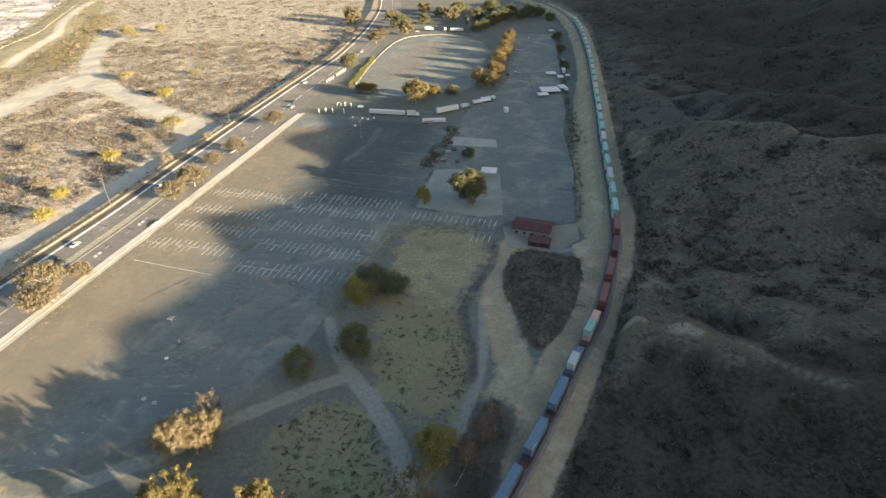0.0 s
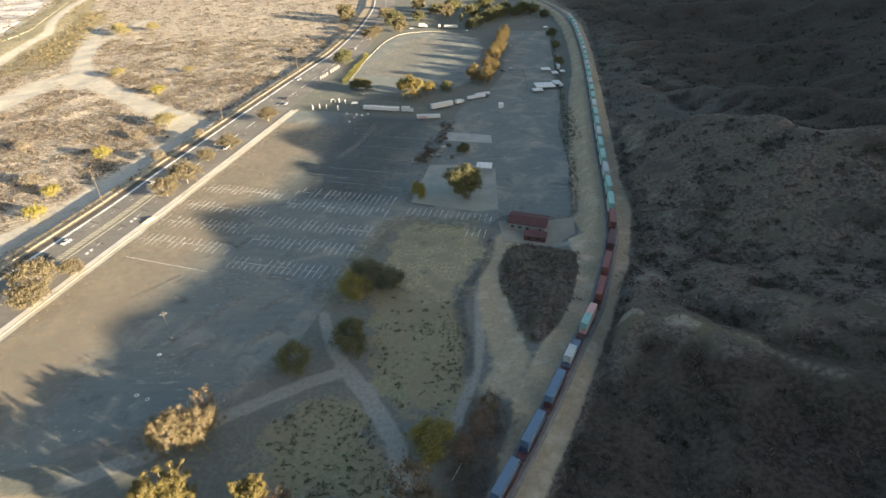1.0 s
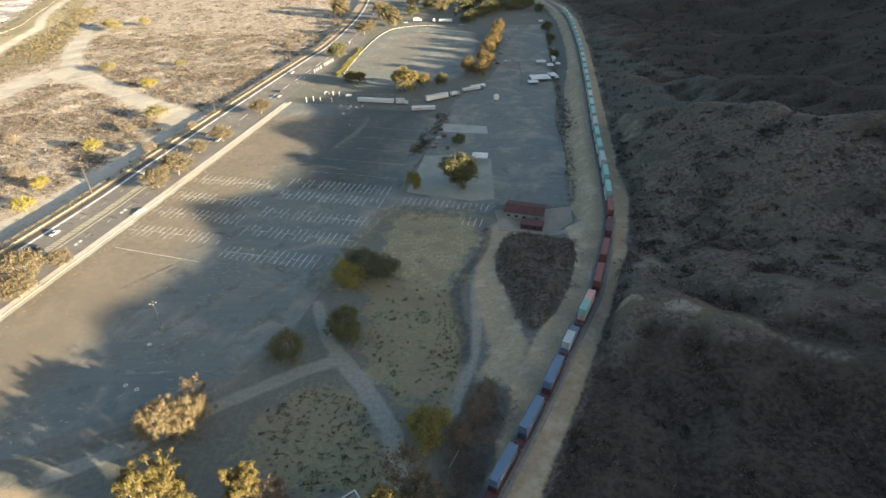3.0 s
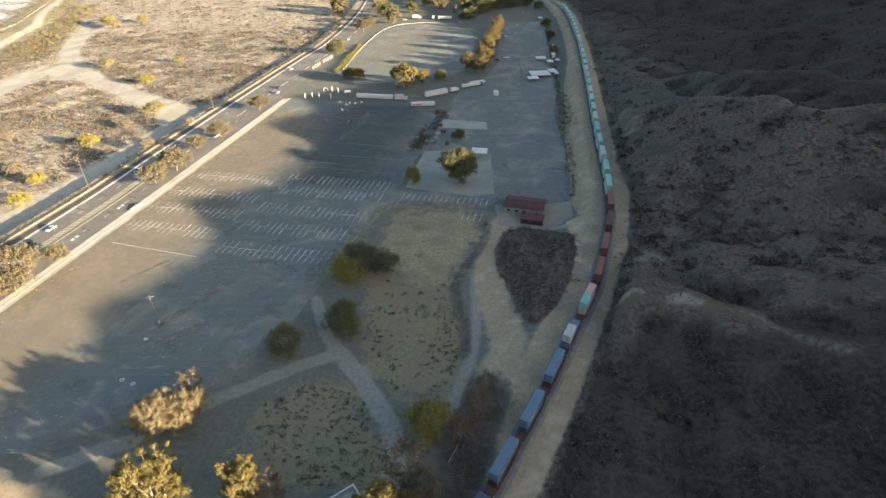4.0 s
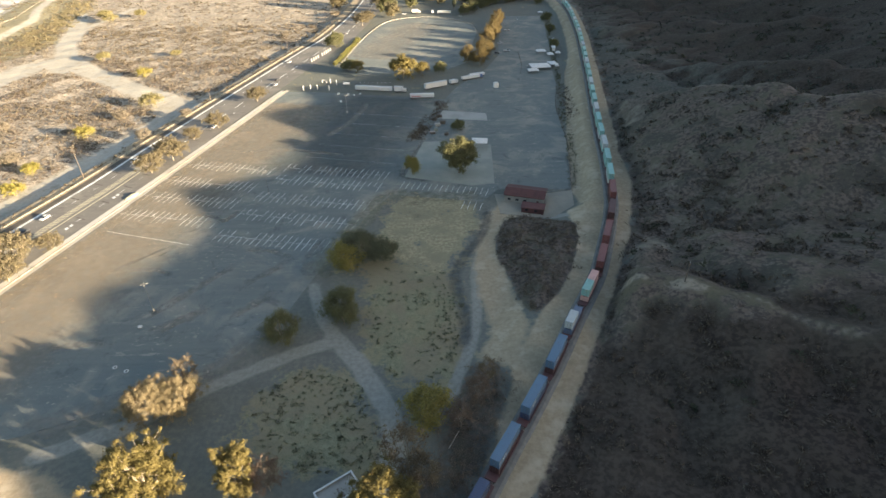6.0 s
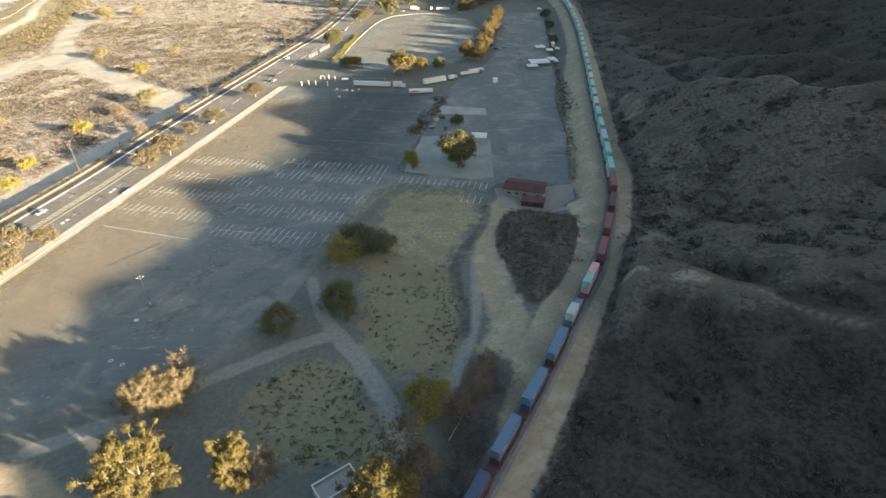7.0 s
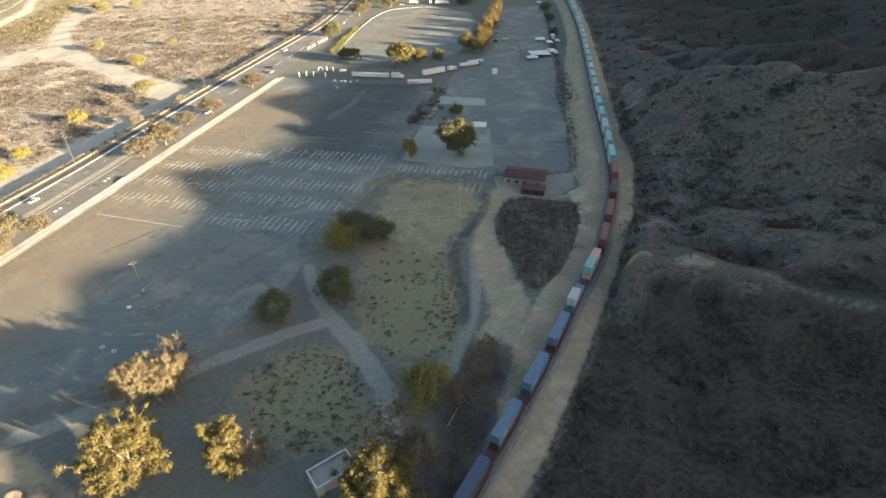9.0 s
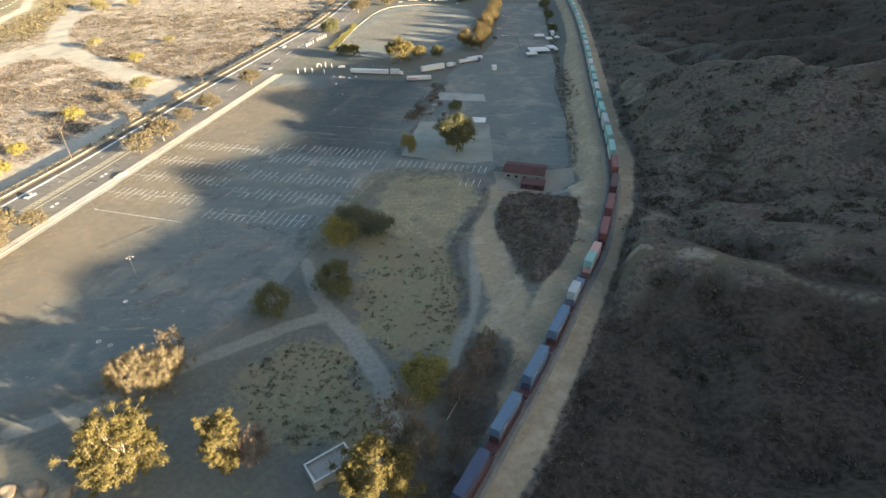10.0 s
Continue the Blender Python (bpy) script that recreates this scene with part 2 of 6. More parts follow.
M["olive"] = by_piece("olive_leaves", [(0.095, 0.097, 0.048), (0.128, 0.128, 0.062), (0.110, 0.107, 0.053), (0.152, 0.143, 0.070)])
M["mustard"] = by_piece("mustard_leaves", [(0.101, 0.098, 0.034), (0.158, 0.150, 0.048), (0.128, 0.125, 0.042), (0.194, 0.175, 0.062)])
M["orange"] = by_piece("orange_leaves", [(0.100, 0.079, 0.036), (0.150, 0.112, 0.050), (0.120, 0.095, 0.042), (0.180, 0.135, 0.064)])
M["yellow"] = by_piece("yellow_leaves", [(0.190, 0.168, 0.044), (0.250, 0.218, 0.058), (0.220, 0.192, 0.050), (0.285, 0.246, 0.075)])
M["straw"] = by_piece("straw_leaves", [(0.175, 0.155, 0.072), (0.225, 0.198, 0.095), (0.200, 0.176, 0.082), (0.26, 0.226, 0.115)])
M["rust"] = by_piece("rusty_leaves", [(0.105, 0.082, 0.054), (0.165, 0.130, 0.086), (0.130, 0.105, 0.068), (0.21, 0.168, 0.112)])
M["street_leaf"] = by_piece("brown_olive_leaves", [(0.100, 0.086, 0.052), (0.152, 0.127, 0.078), (0.124, 0.106, 0.063), (0.190, 0.156, 0.100)])
M["dark_leaf"] = by_piece("dark_leaves", [(0.077, 0.084, 0.055), (0.112, 0.117, 0.073), (0.092, 0.098, 0.062), (0.135, 0.134, 0.084)])
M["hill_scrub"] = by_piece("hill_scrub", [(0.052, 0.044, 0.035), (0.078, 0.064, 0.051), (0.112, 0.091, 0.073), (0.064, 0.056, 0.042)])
M["dry_brush"] = by_piece("dry_hill_brush", [(0.098, 0.079, 0.060), (0.137, 0.111, 0.086), (0.114, 0.093, 0.070), (0.168, 0.138, 0.109)])
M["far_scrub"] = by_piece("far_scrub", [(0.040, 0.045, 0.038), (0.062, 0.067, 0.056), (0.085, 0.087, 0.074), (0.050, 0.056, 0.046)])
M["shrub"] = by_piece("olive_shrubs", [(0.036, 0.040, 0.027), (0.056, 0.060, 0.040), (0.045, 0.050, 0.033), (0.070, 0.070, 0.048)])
M["lime"] = by_piece("lime_leaves", [(0.152, 0.134, 0.042), (0.226, 0.196, 0.062), (0.185, 0.163, 0.050), (0.268, 0.224, 0.076)])
M["thicket"] = by_piece("thicket_twigs", [(0.125, 0.096, 0.070), (0.185, 0.142, 0.104), (0.150, 0.117, 0.086), (0.23, 0.176, 0.130)])
M["russet"] = by_piece("russet_twigs", [(0.105, 0.076, 0.056), (0.155, 0.112, 0.082), (0.126, 0.091, 0.067), (0.19, 0.138, 0.100)])
M["brush"] = by_piece("levee_brush", [(0.115, 0.098, 0.056), (0.175, 0.150, 0.086), (0.145, 0.126, 0.070), (0.21, 0.178, 0.110)])
M["twig_scrub"] = by_piece("twig_scrub", [(0.130, 0.110, 0.082), (0.205, 0.176, 0.132), (0.165, 0.142, 0.104), (0.26, 0.224, 0.172)])
M["mound_scrub"] = by_piece("mound_scrub", [(0.070, 0.055, 0.041), (0.106, 0.084, 0.062), (0.086, 0.070, 0.050), (0.138, 0.110, 0.082)])
M["low_scrub"] = by_piece("low_scrub", [(0.098, 0.078, 0.062), (0.150, 0.120, 0.096), (0.120, 0.098, 0.076), (0.190, 0.156, 0.124)])
M["river_scrub"] = by_piece("river_scrub", [(0.060, 0.048, 0.034), (0.116, 0.092, 0.066), (0.086, 0.071, 0.046), (0.17, 0.138, 0.104)])
M["pale_tuft"] = by_piece("pale_grass", [(0.146, 0.145, 0.090), (0.190, 0.186, 0.117), (0.164, 0.162, 0.102), (0.222, 0.213, 0.138)])
M["tuft"] = by_piece("dry_tufts", [(0.060, 0.062, 0.038), (0.092, 0.092, 0.055), (0.076, 0.076, 0.046), (0.125, 0.120, 0.075)])


# ---- making meshes ----
def part(name, bm, material, parent=None, label="", smooth=False):
    """Links a bmesh as one mesh object, under a thing or a part."""
    me = bpy.data.meshes.new(name)
    bm.to_mesh(me)
    bm.free()
    return mesh_part(name, me, material, parent, label, smooth)


def mesh_part(name, me, material, parent=None, label="", smooth=False):
    for k in (material if isinstance(material, (list, tuple)) else [material]):
        if k is not None and k.name not in me.materials:
            me.materials.append(k)
    if smooth:
        me.polygons.foreach_set("use_smooth", [True] * len(me.polygons))
    ob = new(name, me)
    ob.parent = parent
    return tagged(ob, label)


def raw(name, verts, faces, material, parent=None, label="", smooth=False):
    me = bpy.data.meshes.new(name)
    me.from_pydata([tuple(v) for v in verts], [], [tuple(f) for f in faces])
    me.update()
    return mesh_part(name, me, material, parent, label, smooth)


def box(bm, x0, y0, z0, x1, y1, z1, bevel=0.0):
    """A box added to bm, with its edges rounded where bevel is set."""
    vs = [bm.verts.new(p) for p in ((x0, y0, z0), (x1, y0, z0), (x1, y1, z0), (x0, y1, z0), (x0, y0, z1), (x1, y0, z1), (x1, y1, z1), (x0, y1, z1))]
    fs = [bm.faces.new([vs[i] for i in f]) for f in ((3, 2, 1, 0), (4, 5, 6, 7), (0, 1, 5, 4), (1, 2, 6, 5), (2, 3, 7, 6), (3, 0, 4, 7))]
    if bevel:
        bmesh.ops.bevel(bm, geom=list({e for f in fs for e in f.edges}), offset=bevel, segments=1, affect="EDGES")
    return bm


def tube(bm, a, b, r0, r1, sides=6):
    """A tapered round bar from a to b."""
    a, b = Vector(a), Vector(b)
    m = Matrix.Translation((a + b) / 2) @ (b - a).to_track_quat("Z", "Y").to_matrix().to_4x4()
    bmesh.ops.create_cone(bm, cap_ends=True, segments=sides, radius1=r0, radius2=r1, depth=(b - a).length, matrix=m)
    return bm


def empty(name, m=None):
    ob = new(name)
    ob.empty_display_size = 0.5
    if m is not None:
        ob.matrix_basis = m
    return ob


# ---- the lie of the land ----
def smooth01(t):
    t = np.clip(t, 0.0, 1.0)
    return t * t * (3 - 2 * t)


def near_line(x, y, pts):
    """Distance of points to a polyline, and how far along it (0 to n - 1) the nearest place lies."""
    best, along = np.full(np.shape(x), 1e9), np.zeros(np.shape(x))
    for i, (p, q) in enumerate(zip(pts[:-1], pts[1:])):
        dx, dy = q[0] - p[0], q[1] - p[1]
        t = np.clip(((x - p[0]) * dx + (y - p[1]) * dy) / (dx * dx + dy * dy), 0, 1)
        d = np.hypot(x - p[0] - t * dx, y - p[1] - t * dy)
        along = np.where(d < best, i + t, along)
        best = np.minimum(best, d)
    return best, along


def inside(x, y, pts):
    """How far inside a polygon points lie, in metres; negative outside."""
    d, _ = near_line(x, y, pts + pts[:1])
    odd = np.zeros(np.shape(x), bool)
    for p, q in zip(pts, pts[1:] + pts[:1]):
        if p[1] != q[1]:
            odd ^= ((p[1] > y) != (q[1] > y)) & (x < (q[0] - p[0]) * (y - p[1]) / (q[1] - p[1]) + p[0])
    return np.where(odd, d, -d)


def spline(pts, step):
    """Points at even steps along a smooth curve through pts."""
    out = []
    P = [np.array(p, float) for p in pts]
    P = [2 * P[0] - P[1]] + P + [2 * P[-1] - P[-2]]
    for a, b, c, d in zip(P, P[1:], P[2:], P[3:]):
        n = max(2, int(np.linalg.norm(c - b) / 1.0))
        for k in range(n):
            t = k / n
            out.append(0.5 * (2 * b + (c - a) * t + (2 * a - 5 * b + 4 * c - d) * t * t + (3 * b - a - 3 * c + d) * t ** 3))
    out.append(P[-2])
    out = np.array(out)
    s = np.concatenate([[0], np.cumsum(np.linalg.norm(np.diff(out, axis=0), axis=1))])
    q = np.arange(0, s[-1], step)
    return np.stack([np.interp(q, s, out[:, k]) for k in range(out.shape[1])], 1)


def wobble(x, y, size, seed):
    """Smooth random heights, about -1 to 1, from a few crossed waves."""
    r = np.random.RandomState(seed)
    z = np.zeros(np.shape(x))
    for k in range(7):
        a, f, ph = r.uniform(0, math.tau), r.uniform(0.6, 1.9) / size, r.uniform(0, math.tau)
        w = r.uniform(0, math.tau)
        z = z + np.sin((x * np.cos(a) + y * np.sin(a)) * f * math.tau + ph + 1.3 * np.sin((x * np.cos(w) + y * np.sin(w)) * f * 3.1 + ph))
    return z / 3.2


LATTICE = np.random.RandomState(17).uniform(-1, 1, (256, 256))


def lumps(x, y, size, octaves=3, seed=0):
    """Uneven random heights, about -1 to 1, finer by halves from the given size."""
    z, amp, total = np.zeros(np.shape(x)), 1.0, 0.0
    for k in range(octaves):
        a = 0.7 + 1.1 * k + seed
        u = (x * math.cos(a) - y * math.sin(a)) / size + 31.7 * seed
        v = (x * math.sin(a) + y * math.cos(a)) / size + 17.3 * seed
        i, j = np.floor(u).astype(int), np.floor(v).astype(int)
        f, g = smooth01(u - i), smooth01(v - j)
        i, j, i1, j1 = i % 256, j % 256, (i + 1) % 256, (j + 1) % 256
        z = z + amp * ((LATTICE[i, j] * (1 - f) + LATTICE[i1, j] * f) * (1 - g) + (LATTICE[i, j1] * (1 - f) + LATTICE[i1, j1] * f) * g)
        total, amp, size = total + amp, amp * 0.55, size / 2
    return z / total * 1.3


TRACK = [(-14, 34), (-1.5, 56), (8.6, 73.1), (14.5, 83.4), (23.4, 98.2), (31.7, 112.9), (41.8, 132.1), (49.5, 146), (55.2, 157.2), (61.1, 172.6), (67.7, 190.6), (72.8, 208.4), (79.6, 243.5),
         (86.5, 287), (95.5, 339.8), (106.8, 404.9), (123.6, 507.4), (132.5, 574.5), (140, 645.6), (141, 720), (128, 800), (90, 880)]
LEVEE = [(-430, 420), (-455, 560), (-472, 640), (-505, 735), (-548, 866), (-600, 1000)]
WALL = [(-168, 95), (-157, 152), (-142, 220), (-131, 272), (-108, 384)]
ROAD = [(-200, 60), (-185, 120), (-173, 170), (-158.8, 232.3), (-151.4, 275.3), (-144.5, 312), (-135.2, 362), (-127.8, 400), (-117.5, 453.2), (-108.4, 498.5), (-97.6, 552.2), (-87.6, 673.3), (-86.6, 790), (-95.6, 900)]
RIDGES = [
    ([(57, 140, 13.0), (73, 133.5, 16.5), (85, 127, 18.3), (97, 113, 20), (108, 103, 21.5), (150, 84, 33)], 0.50),
    ([(90, 256, 8.0), (106, 247, 17.0), (120, 251, 21), (142, 240, 29)], 0.55),
    ([(110, 306, 16), (131, 278, 32), (146, 250, 42), (167, 216, 48), (200, 195, 52)], 0.56),
    ([(146, 395, 8), (174, 374, 17), (195, 330, 31), (206, 268, 43), (240, 240, 51)], 0.52),
    ([(132, 560, 4), (150, 520, 12), (200, 500, 20), (248, 445, 29), (300, 400, 44)], 0.34),
    ([(165, 700, 6), (230, 640, 26), (330, 560, 44)], 0.40),
    ([(38, 78, 2), (70, 60, 9), (110, 40, 22)], 0.5),
    ([(76, 152, 10), (97, 141, 18.3), (125, 126, 25), (170, 106, 35)], 0.18),
]
EDGE_S = [-200, 0, 20, 27, 30, 33, 40, 46, 49.5, 55, 57.5, 60, 66, 70, 74, 81, 90, 99, 108, 116, 128, 139, 144, 150, 156, 161, 169, 180, 189, 199, 209, 217, 229, 240, 245, 248, 255, 266, 279, 295, 307, 380, 440, 505, 560, 600, 700, 1200]
EDGE_A = [-90, -94, -101, -110, -136, -138, -134, -112, -78, -76, -98, -140, -155, -157, -165, -177, -177, -171, -169, -169, -173, -176, -183, -196, -209, -211, -201, -189, -184, -178, -179, -180, -187, -199, -209, -226, -241, -241, -230, -237, -256, -212, -208, -212, -235, -310, -335, -340]
CREST = 150.0
MOUND = [(20.5, 186), (25, 199), (34, 203), (46, 199), (55, 190), (54, 178), (47, 158), (39, 143), (30, 134), (26, 142), (24, 157), (19.5, 171)]


def toe(y):
    """Where the hillside starts, east of the railway."""
    return np.interp(y, [0, 45, 76, 108, 143, 181, 226, 260, 287, 349, 427, 518, 650, 730, 800, 900],
                     [-22, 2, 22, 39, 56, 73, 87, 90, 96, 107, 120, 135, 154, 156, 146, 110])


def bed(y):
    return np.interp(y, [40, 80, 130, 210, 400, 900], [0.6, 1.2, 3.0, 4.5, 4.5, 4.5])


def land(x, y):
    """The height of the ground."""
    x, y = np.asarray(x, float), np.asarray(y, float)
    d = (x - toe(y)) * 0.88
    up = np.where(d < 22, 0.20 * d, 4.4 + 0.085 * (d - 22)) * np.interp(y, [60, 95, 150], [0.5, 0.6, 1.0])
    a = x * SUN_WAY.x + y * SUN_WAY.y
    s = -x * SUN_WAY.y + y * SUN_WAY.x
    top = (CREST - np.interp(s, EDGE_S, EDGE_A)) * math.tan(SUN_EL) - bed(y)
    slope = np.where(a < CREST, 0.45, 0.30)
    high = top - slope * np.abs(a - CREST)
    z = np.maximum(up, high)
    for pts, fall in RIDGES:
        r, t = near_line(x, y, pts)
        zr = np.interp(t, range(len(pts)), [p[2] for p in pts])
        zr = zr - bed(y) + wobble(x, y, 40, len(pts) * 7) * 0.8
        tent = zr - fall * np.sqrt(r * r + 25.0) + fall * 5.0
        z = np.maximum(z, tent * smooth01((d + 0.5) / 7))
    gully = 1.0 - np.abs(lumps(x, y, 34, 3, 2)) * 2.2
    rough = (wobble(x, y, 55, 3) * 1.4 + lumps(x, y, 26, 4, 1) * 1.5 - np.clip(gully, 0, 1) * 1.1) * smooth01((d - 4) / 30)
    rough = (rough + lumps(x, y, 9, 2, 5) * 0.45 * smooth01((d - 1) / 8)) * smooth01((CREST - 15 - a) / 40)
    hill = np.maximum(z, 0) + rough
    tr, _ = near_line(x, y, TRACK)
    far, close = np.interp(y, [198, 214], [27, 13.5]), np.interp(y, [198, 214], [9, 6])
    base = bed(y) * np.where(d > -8, 1.0, smooth01((far - tr) / (far - close)))
    east = base + np.where(d > 0, hill, 0)
    # the dry river beyond the road, and the levee past it
    rd, _ = near_line(x, y, ROAD)
    west = (x < np.interp(y, [p[1] for p in ROAD], [p[0] for p in ROAD])) & (y > -200)
    drop = -2.4 * smooth01((rd - 24) / 4) + (wobble(x, y, 26, 9) * 0.12 + wobble(x, y, 60, 8) * 0.25) * smooth01((rd - 40) / 20)
    lev, _ = near_line(x, y, LEVEE)
    drop = drop + 1.6 * smooth01((38 - lev) / 30) * smooth01((rd - 60) / 60)
    z = np.where(west, drop, east)
    # brush mound between the track and the park
    md = inside(x, y, MOUND)
    return z + 2.6 * smooth01((md + 1) / 10)


def land1(x, y):
    return float(land(np.array([x]), np.array([y]))[0])


def axis(lo, a, b, hi, step, grow=1.16):
    """Grid lines that are even from a to b and widen outside."""
    mid = list(np.arange(a, b + step / 2, step))
    left, right, d = [], [], step
    p, q = mid[0], mid[-1]
    while p > lo or q < hi:
        d *= grow
        p, q = p - d, q + d
        left.append(max(p, lo)), right.append(min(q, hi))
    return np.array(sorted(set(left + mid + right)))


GRASS = [[(-31, 171), (-18, 171), (3, 164), (6, 147), (7.5, 130), (5, 118), (1, 107), (-8, 108), (-15, 109), (-22, 119), (-27, 131), (-26, 148)],
         [(-53, 96), (-52, 106), (-44, 115), (-35, 117), (-24, 109), (-16, 96), (-14, 85), (-20, 80), (-31, 79), (-44, 82)]]
STRAW = [[(-18, 226), (4, 224), (16, 211), (17, 196), (12.5, 184), (7, 172), (3, 163), (-9, 162), (-18, 170), (-28, 187), (-23, 205)]]
PATHS = [([(-33, 127), (-46, 121), (-67, 108), (-85, 94), (-102, 86)], 2.5), ([(-34, 128), (-25, 116), (-15, 99), (-13, 88), (-16, 72), (-20, 50)], 2.9),
         ([(-33, 127), (-39, 136), (-46, 155)], 2.2), ([(23, 210), (16, 184), (11.4, 160), (11.3, 141), (9.3, 127), (4, 111), (2, 104)], 1.7),
         ([(22, 208), (34, 206), (46, 203), (58, 198)], 2.6)]
SANDS = [([(-171, 359), (-194, 377), (-223, 397), (-248, 419), (-278, 443), (-323, 488), (-353, 540), (-376, 601), (-425, 695)], 9.0), ([(-300, 455), (-323, 478), (-337, 462), (-339, 423), (-345, 360)], 14.0),
         ([(-373, 606), (-373, 653), (-376, 727)], 4.0), ([(-190, 372), (-176, 350), (-168, 352)], 10.0),
         ([(-216, 150), (-204, 208), (-192, 236), (-184, 272), (-178, 300), (-172, 340)], 8.0), ([(-420, 520), (-436, 568), (-447, 621), (-456, 657), (-489, 720), (-518, 798), (-540, 880)], 5.0)]
gx, gy = axis(-4200, -560, 262, 4200, 2.0), axis(-3200, 52, 790, 4600, 2.0)
GX, GY = np.meshgrid(gx, gy)
GZ = land(GX, GY)
nx, ny = len(gx), len(gy)
idx = np.arange(nx * ny).reshape(ny, nx)
quads = np.stack([idx[:-1, :-1], idx[:-1, 1:], idx[1:, 1:], idx[1:, :-1]], -1).reshape(-1, 4)
me = bpy.data.meshes.new("ground")
me.from_pydata(np.stack([GX, GY, GZ], -1).reshape(-1, 3).tolist(), [], quads.tolist())
me.polygons.foreach_set("use_smooth", [True] * len(me.polygons))


def zone(name, value):
    me.attributes.new(name, "FLOAT", "POINT").data.foreach_set("value", np.clip(value, -1, 2).astype(np.float32).ravel())


def band(pts, half, soft=2.0):
    """1 on a path, 0 off it, a half at its edge."""
    d, _ = near_line(GX, GY, pts)
    return np.clip(0.5 + (half - d) / (2 * soft), 0, 1)


road_d, _ = near_line(GX, GY, ROAD)
road_x = np.interp(GY, [p[1] for p in ROAD], [p[0] for p in ROAD])
toe_d = (GX - toe(GY)) * 0.88
zone("grass", np.max([np.clip(0.5 + inside(GX, GY, q) / 12, 0, 1) for q in GRASS], axis=0))
BRANCH = [(-400, 380), (-352, 500), (-353, 547), (-391, 621), (-429, 697), (-480, 820), (-520, 900)]
west_bank = np.clip(0.5 + (np.interp(GY, [p[1] for p in BRANCH], [p[0] for p in BRANCH]) - 12 - GX) / 10, 0, 1) * (GY > 480)
zone("straw", np.maximum(np.max([np.clip(0.5 + inside(GX, GY, q) / 12, 0, 1) for q in STRAW], axis=0), west_bank))
zone("river", np.where(GX < road_x, np.clip(0.5 + (road_d - 18) / 6, 0, 1), 0) * (1 - west_bank))
brush_line = band([(-4, 60), (-1, 74), (4, 86), (8, 97), (11, 108)], 7.5, 3)
mound_in = np.clip(0.5 + inside(GX, GY, MOUND) / 6, 0, 1)
zone("hill", np.maximum(np.clip(0.5 + (toe_d + 1.5 + 2.2 * wobble(GX, GY, 24, 61) + 1.2 * wobble(GX, GY, 9, 62)) / 6, 0, 1), np.maximum(0.62 * brush_line, mound_in)))
crest = [near_line(GX, GY, p) for p, _ in RIDGES]
patchy = lumps(GX, GY, 9, 3, 11)
# Crest lines are painted lighter, since skylight alone barely shows the relief.
bare = np.max([np.clip(k - r / 7 + 0.35 * patchy, 0, 1) for k, (r, _) in zip((0.10, 0.45, 0.5, 0.45, 0.1, 0.2, 0.0, 0.0), crest)], axis=0)
for (cx, cy), rr in (((60.5, 140.5), 4.5), ((73, 132.5), 5.5), ((77, 130), 3.5), ((64, 139), 2.5)):
    bare = np.maximum(bare, np.clip(1.3 - np.hypot(GX - cx, (GY - cy) * 1.6) / rr, 0, 1))
# Also lighter in patches near the hill's foot.
bare = np.maximum(bare, np.clip(0.32 + 0.45 * patchy, 0, 1) * np.clip(1 - (toe_d - 3) / 30, 0, 1) * (GY > 150))
meadow = np.clip(0.75 - crest[0][0] / 9, 0, 1) * np.clip((115 - GX) / 30, 0, 1) + 0.45 * np.clip(0.8 - near_line(GX, GY, [(97, 172), (130, 160), (170, 150)])[0] / 14, 0, 1)
zone("meadow", np.clip(meadow + 0.25 * patchy, 0, 1) * (toe_d > 1))
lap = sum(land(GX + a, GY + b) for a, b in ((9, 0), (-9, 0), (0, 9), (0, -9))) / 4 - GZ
trail = band([(58, 96), (55, 90), (54.7, 87), (49.6, 80), (45, 76), (43, 72.8), (41, 68)], 0.35, 1.2) * 0.7
trail = np.maximum(trail, 0.75 * band([(85, 127), (92, 119), (98, 112), (106, 104)], 0.9, 1.2))
bare = np.maximum(bare, trail)
zone("bare", bare * (toe_d > 0))
# Darker hill: dense brush, plus shade painted in hollows, near slope and east.
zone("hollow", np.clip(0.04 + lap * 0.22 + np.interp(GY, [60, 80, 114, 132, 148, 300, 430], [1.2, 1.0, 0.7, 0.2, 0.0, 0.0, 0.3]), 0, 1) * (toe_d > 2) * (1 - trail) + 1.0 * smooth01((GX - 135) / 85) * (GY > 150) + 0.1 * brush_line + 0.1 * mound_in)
# The hill turns darker grey-green with distance.
zone("far_tone", np.clip((GY - 235) / 130, 0, 1) * np.clip(0.75 + 0.5 * lumps(GX, GY, 60, 2, 13), 0, 1) * (toe_d > 1))
zone("pale", np.max([band(p, h) for p, h in PATHS], axis=0))
track_d, track_t = near_line(GX, GY, TRACK)
verge = np.clip(0.5 + (np.where(GX > np.interp(GY, [p[1] for p in TRACK], [p[0] for p in TRACK]), np.interp(GY, [240, 300], [16, 9.5]), np.interp(GY, [205, 230, 420, 460], [11, 17, 15, 11])) - track_d) / 5, 0, 1) * np.clip(1.0 - (toe_d + 2.0) / 4.0, 0, 1)
verge = np.maximum(verge, band([(28, 208), (22, 196), (18, 174), (18, 152), (21, 130), (17, 118), (11, 106)], 7.0, 3.0) * 0.74)
verge = np.maximum(verge, band([(58, 203), (57, 192), (50, 168), (42, 148), (34, 132)], 4.5, 2.5))
verge = verge * (1 - brush_line) * np.clip(2.2 - 2.4 * mound_in, 0, 1)
verge = np.maximum(verge, band([(-150, 70), (-118, 75), (-100, 74), (-86, 64), (-78, 48)], 8, 5))
